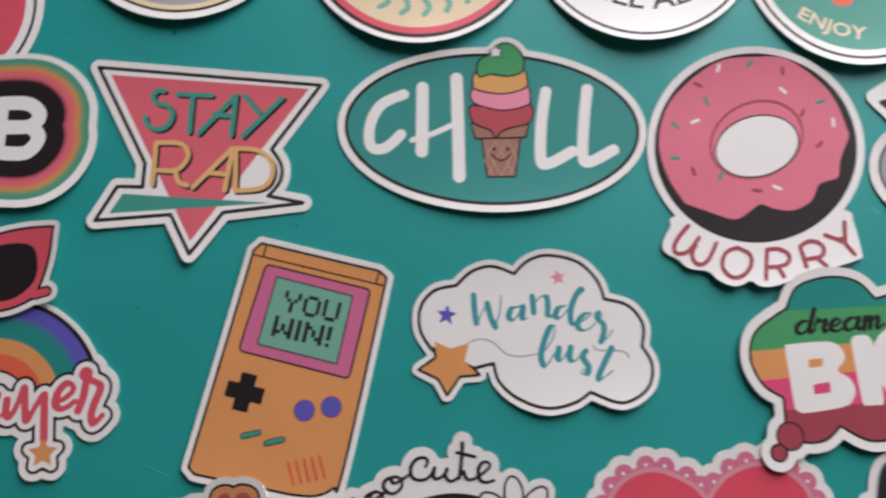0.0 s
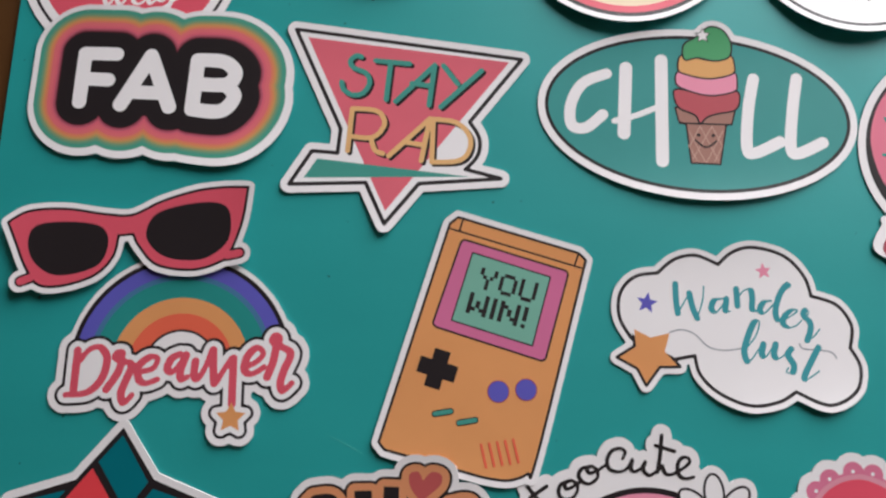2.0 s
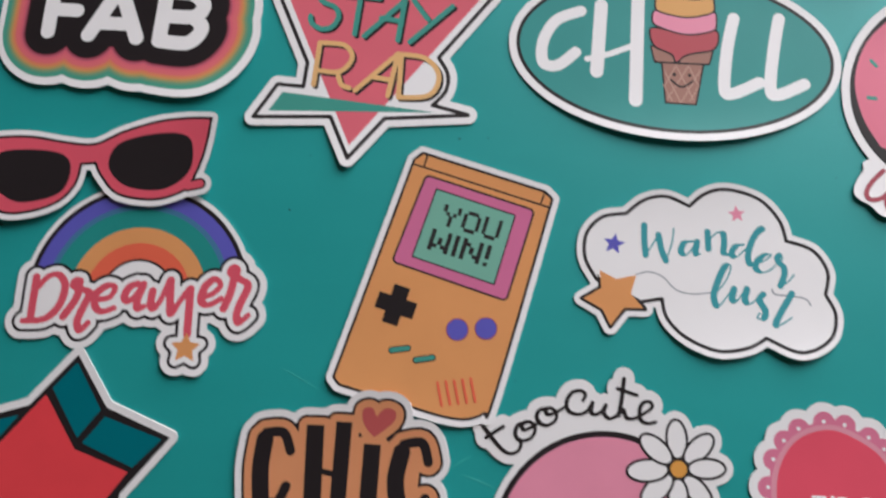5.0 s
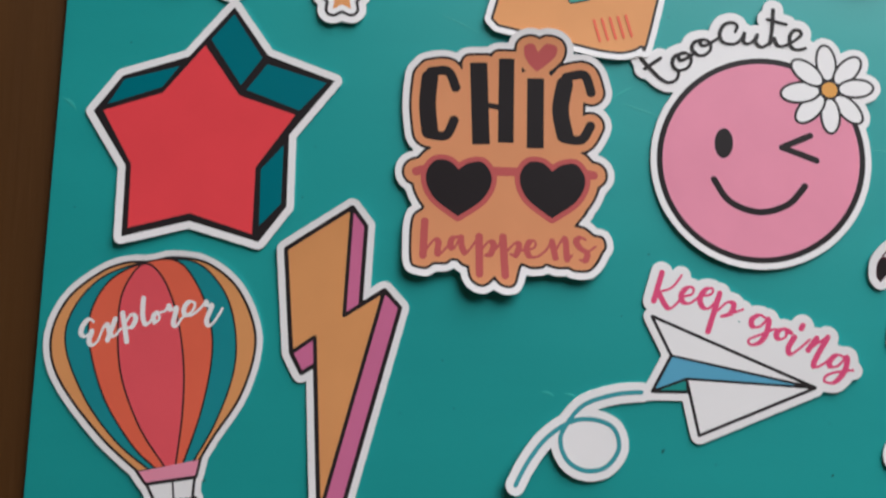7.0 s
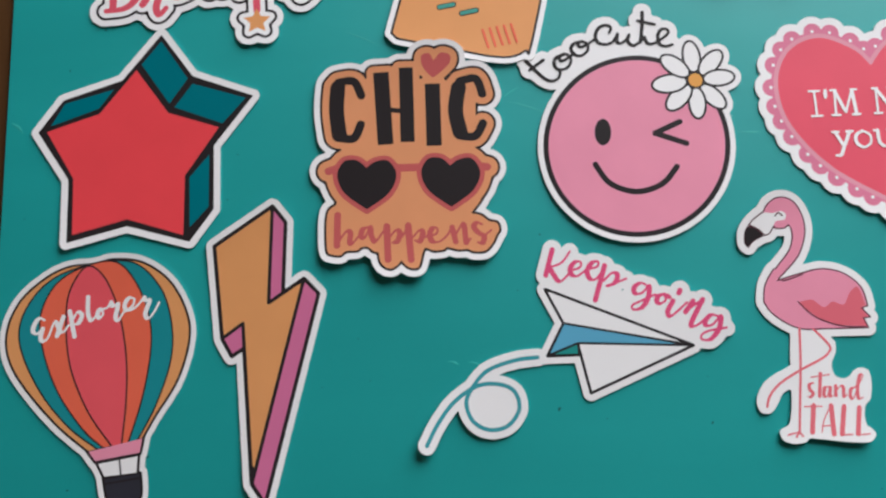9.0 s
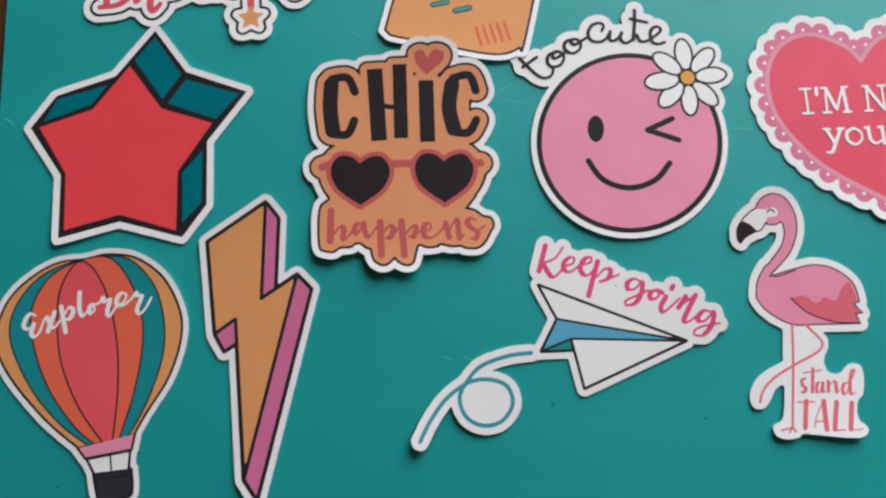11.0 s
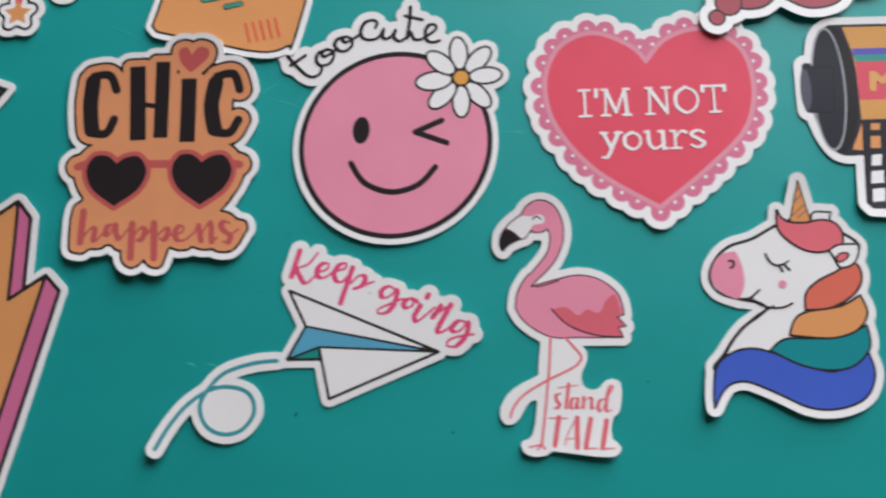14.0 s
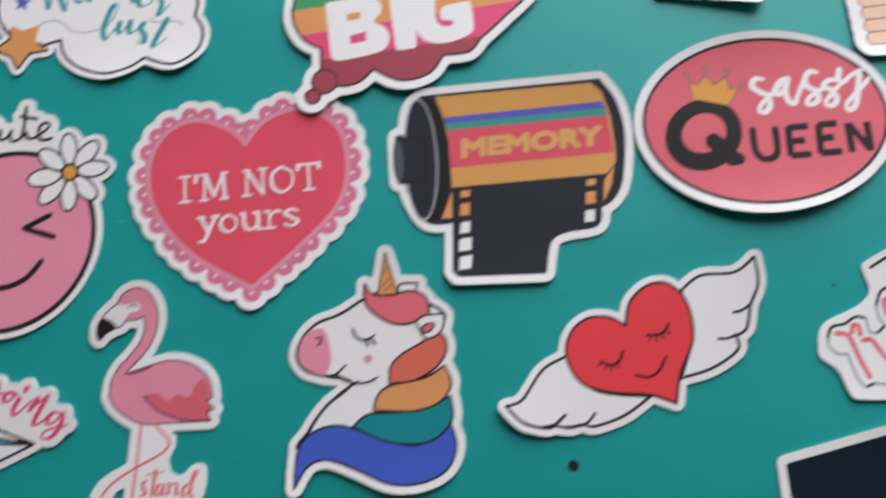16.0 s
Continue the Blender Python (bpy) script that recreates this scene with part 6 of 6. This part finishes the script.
def queen_sticker():
    at = (256.8, -0.7)
    egg = oval([(0, 0.1), (29.6, -2.8), (3.1, 21.6)])
    s = Sticker("oval_word_sticker", "oval pink die-cut sticker with a gold crown and lettering", at, egg.grow(2.51), 90, 1.7, 0.6)
    s.ink("outline", egg.grow(0.42), BLACK)
    s.ink("ground", egg.grow(-0.42), SALMON)
    s.ink("letter", oval([(-15.4, -2.2), (-5.9, -2.7), (-13.8, 7.2)]) - oval([(-15.2, -1.8), (-9.7, -2), (-14.3, 3.4)]), BLACK)
    s.ink("letter_tail", union(stroke([(-13.1, -4.3), (-9.4, -9.1)], 4.2), stroke([(-9.4, -9.1), (-7.9, -9.5)], 3.2)), BLACK)
    s.ink("word", union(stroke([(-3.3, -2.5), (-3.5, -7.6), (-2.2, -10), (0.2, -10.3), (1.8, -8.5), (2.2, -2.9)], 1.7), *[bar(p, 1.5).grow(0.12) for p in ([(5.4, -2.7), (4.8, -10.2)], [(5.5, -2.9), (10.1, -3)], [(5.2, -6.5), (8.8, -6.6)], [(4.9, -10.2), (9.7, -10.3)], [(12.8, -3), (12.1, -10.4)], [(12.9, -3), (17.1, -3.1)], [(12.6, -6.6), (15.8, -6.6)], [(12.2, -10.4), (17.1, -10.5)], [(19.8, -3.5), (19.6, -10.9)], [(20, -3.6), (24, -10.8)], [(24.4, -3.7), (24.1, -11)])]), BLACK, "black word end UEEN")
    s.ink("word", brush([[(1.4, 10.7), (-0.3, 11.1), (-1.4, 9.2), (0.3, 7.3), (1.9, 6.2), (2.1, 3.4), (0.5, 1.8), (-0.7, 2.7), (0.7, 4.7), (3.3, 6.6)], [(3.2, 6.4), (5.2, 9.4), (7.5, 10.1), (6.5, 7.2), (6.7, 4.5), (8.2, 3.3), (9.7, 6.1), (11.8, 9.6)], [(7.6, 10.1), (5.6, 9.3), (4.2, 6.9), (5, 6.1), (6.6, 7.7)], [(14.8, 10.9), (13.4, 11.4), (11.8, 9.6), (12, 7.5), (13.9, 5.9), (14.1, 3.6), (12.3, 2.5), (11.2, 3.3), (12.8, 5), (15.9, 6.5)], [(19, 8.2), (17.5, 8.5), (16, 7), (17.8, 5.6), (18.5, 3.1), (17.1, 1.6), (15.7, 2.4), (17, 4.3), (19.9, 6.9)], [(20.6, 10.9), (19.9, 8.6), (20.9, 7.4), (22.8, 8.9), (25.1, 9.9)], [(25.4, 9.9), (24.2, 5.6), (22.8, 1.2), (21, -0.1), (20.6, 1.5), (22.3, 3.3), (25.6, 6.1), (27.1, 7.6)]], 1.5, 1.15), WHITE, "white handwritten word sassy")
    peaks = [(-16.6, 7.6), (-16.8, 13), (-14.8, 11.2), (-12.4, 14), (-10.8, 10.7), (-7.4, 12.7), (-7, 9), (-4.6, 9.4), (-8, 4.7)]
    s.ink("crown", poly([(-16.6, 7.6), (-16.5, 11.8), (-14.8, 11.2), (-12.5, 13), (-10.8, 10.7), (-7.6, 12), (-7, 9), (-5, 9), (-8, 4.7)]), AMBER)
    s.ink("crown_edge", stroke(peaks, 0.42, False), BROWN)
    for c in [(-17.2, 14.2), (-12.3, 15.2), (-7.1, 13.7), (-3.7, 9.8)]:
        s.ink("crown_ball", disc(c, 0.95) - disc(c, 0.5), BROWN)


def round_sticker(name, label, at, r, rings, bow, lift=0.0, axis=90):
    """A round sticker with concentric printed rings: (name, width from the edge, ink)."""
    s = Sticker(name, label, at, disc((0, 0), r), axis, bow, lift)
    for part_name, inset, mat in rings:
        s.ink(part_name, disc((0, 0), r - inset), mat)
    return s


def upper_stickers():
    at, r = (-74.7, 150.2), 29.6
    s = round_sticker("round_red_sticker", "round red die-cut sticker with white handwriting under another sticker", at, r, (("outline", 2.04, BLACK), ("ring", 2.82, WHITE), ("ground", 5.01, CORAL)), 0.3)
    s.ink("word", script("your", [(-11.3, -6), (13.4, -5.9)], 5.32, 1.25, 0.15), WHITE, "white handwritten word your")
    s.ink("word", script("way", [(-7.3, -13.1), (12.5, -13)], 5.17, 1.25, 0.15), WHITE, "white handwritten word way")
    at, r = (-7.4, 178.2), 34.5
    round_sticker("round_lavender_sticker", "round white die-cut sticker with a thin dark ring", at, r, (("outline", 1.88, SOFT_BLACK), ("ring", 2.66, CREAM), ("ground", 4.06, GREY)), 2.6)
    at, r = (58.7, 168.1), 34.2
    s = round_sticker("round_cream_sticker", "round cream die-cut sticker with a pink ring", at, r, (("outline", 1.42, BLACK), ("ring", 2.52, CORAL), ("ground", 4.42, CREAM)), 3.2, 0.2)
    for k in range(5):
        a = radians(243 + 14 * k)
        d = r - 8.20
        s.ink("mark", stroke([(d * math.cos(a), d * math.sin(a)), ((d - 2) * math.cos(a + 0.06), (d - 2) * math.sin(a + 0.06)), ((d - 5) * math.cos(a), (d - 5) * math.sin(a))], 1.58), MINT)
    at, r = (122.1, 166.1), 34.1
    s = round_sticker("round_white_sticker", "round white die-cut sticker with black lettering and ring", at, r, (("outline", 1.44, SOFT_BLACK), ("ground", 2.24, WHITE)), 3.6, 0.2)
    s.ink("word", lettering("STILL ALIVE", [(-23.4, -14.1), (25.3, -14.9)], 5.45, 0, -10.57, 0.13), SOFT_BLACK, "black words STILL ALIVE")
    at, r = (182.6, 155), 33.1
    s = round_sticker("round_green_sticker", "round green die-cut sticker with pale lettering and rings", at, r, (("outline", 1.63, SOFT_BLACK), ("ring", 2.45, WHITE), ("ground", 4.25, SEA)), 3.0, 0.2)
    s.ink("word", lettering("ENJOY", [(-19.4, -18.2), (-0.9, -25.8)], 3.6, 0, -1.2, 0.13), CREAM, "pale word ENJOY")
    s.ink("spot", oval([(-5.8, -13.7), (-2.8, -13.9), (-5.4, -11.7)]), TANGERINE)


def edge_stickers():
    at = (189.2, 109)
    tag = poly([(-8.2, 3.3), (8.4, 12.8), (12.6, -0.6), (-0.9, -5.6)])
    s = Sticker("tag_sticker", "white die-cut sticker with a black mark", at, tag.grow(1.94), 60, 1.0)
    s.ink("mark", blob([(-6.8, 1.6), (-2.8, 2.4), (1.4, -0.9), (-1.9, -2.3)]), SOFT_BLACK)
    at, r = (189.9, 91.1), 13.1
    round_sticker("round_grey_sticker", "round white die-cut sticker with a grey centre", at, r, (("outline", 2.54, SOFT_BLACK), ("ground", 3.18, GREY)), 1.2)
    at = (250.7, 46.6)
    card = poly([(-10.9, 17), (15.6, 13.4), (10.5, -13.4), (-14.2, -8.7)])
    s = Sticker("white_card_sticker", "white die-cut sticker with a rounded lower edge", at, card.grow(1.77), 90, 2.6)
    s.ink("panel", card, CREAM)
    at = (292.9, 21.2)
    block = union(*[stroke([(x, y - k * 3.50) for x, y in [(-5.5, 6.9), (4.2, 6.7)]], 3.36) for k in range(-2, 4)])
    s = Sticker("peach_sticker", "die-cut sticker with stacked peach bars and a pink base", at, block.grow(3.08), 80, 1.2, 0.4)
    for k in range(-2, 4):
        line = stroke([(x, y - k * 3.50) for x, y in [(-5.5, 6.9), (4.2, 6.7)]], 3.36)
        s.ink("bar_edge", line.grow(0.21), BROWN)
        s.ink("bar", line.grow(-0.14), PEACH)
    at = (278.1, -56.7)
    ground = blob([(6.7, 22, 1), (1.3, 20.1), (-4, 17.7), (-5.2, 16), (-4.4, 11), (-6.3, 8.3), (-9.5, 6.6), (-15.4, 4.5), (-17.6, 2.4), (-18.7, -1.3), (-18.6, -4), (-15.3, -7.2), (-14.2, -10.9), (-13, -13.8), (-10.4, -14.5), (-3.9, -15.1, 1), (3.2, -7.1), (8, 11.1)])
    s = Sticker("pink_word_sticker", "white die-cut sticker with pink brush strokes and black lines", at, ground, 70, 1.0)
    for pts in [[(-16.1, 0.3), (-14.8, 2.8), (-11.7, 3.2)], [(-11.7, 3.2), (-8.9, 4.7), (-6.7, 4.1)], [(-4.7, 0.4), (-2.8, 1.9)], [(1.5, 11.1), (-0.6, 10.9), (-2.4, 9.6), (-3.7, 6.7)], [(-3.2, 16), (0.8, 18), (3.7, 18.8)], [(-9.4, -11.6), (-7.7, -11)]]:
        s.ink("black_line", stroke(pts, 0.7), SOFT_BLACK)
    for pts in [[(-16.1, 0.3), (-16.2, -1.5), (-14.6, -3.5), (-12.4, -3.7)], [(-12.4, -3.7), (-11.2, -9.4), (-9.9, -11.6)], [(-6.7, 3.9), (-6.5, 1.7), (-6.2, 0.7), (-4.7, 0.4)], [(-3.7, 6.7), (-3.6, 3.8), (-2.9, 2.5)], [(-7.7, -11), (-3.2, -11.9)]]:
        s.ink("grey_line", stroke(pts, 0.6), GREY)
    for pts in [[(-13.9, 1.3), (-11.3, 0.3), (-9.9, -4.9), (-8.4, -9.4)], [(-10.4, 1.2), (-9.8, 2.8), (-8.7, 2.4), (-8.6, 0.5)], [(-8.2, -0.9), (-6.4, -1), (-5, -3.3), (-3.3, -6), (-1.7, -4.8)], [(1.1, 8.6), (-1.6, 7.9), (-1.6, 4.6)]]:
        s.ink("brush_stroke", stroke(pts, 1.1), ROSE)
    at = (259.2, -93.4)
    screen = poly([(-11.8, 9.4), (20.7, 15.6), (20.8, -6.5), (-12.3, -12.3)])
    s = Sticker("screen_sticker", "white-edged die-cut sticker of a dark screen", at, screen.grow(2.13), 80, 1.2)
    s.ink("screen", screen.grow(0.13), NIGHT)


for build in (star_sticker, bolt_sticker, balloon_sticker, smile_sticker, plane_sticker, flamingo_sticker, triangle_sticker, chill_sticker, game_sticker,
              chic_sticker, cloud_sticker, dreamer_sticker, glasses_sticker, donut_sticker, heart_sticker, dream_sticker, film_sticker, unicorn_sticker,
              winged_heart_sticker, queen_sticker, upper_stickers, fab_sticker, edge_stickers):
    build()

# small round hole in the sheet; a black disc stands for its shade
bm = bmesh.new()
bmesh.ops.create_cone(bm, cap_ends=True, segments=20, radius1=0.0013, radius2=0.0013, depth=0.0001)
hole = mesh_object("hole_disc", bm, BLACK)
hx, hy = (199.1, -80.3)
hole.location = (hx / 1000, hy / 1000, 0.00003)
tagged(hole, "small black disc on the teal sheet for the dark of a hole", "hole")
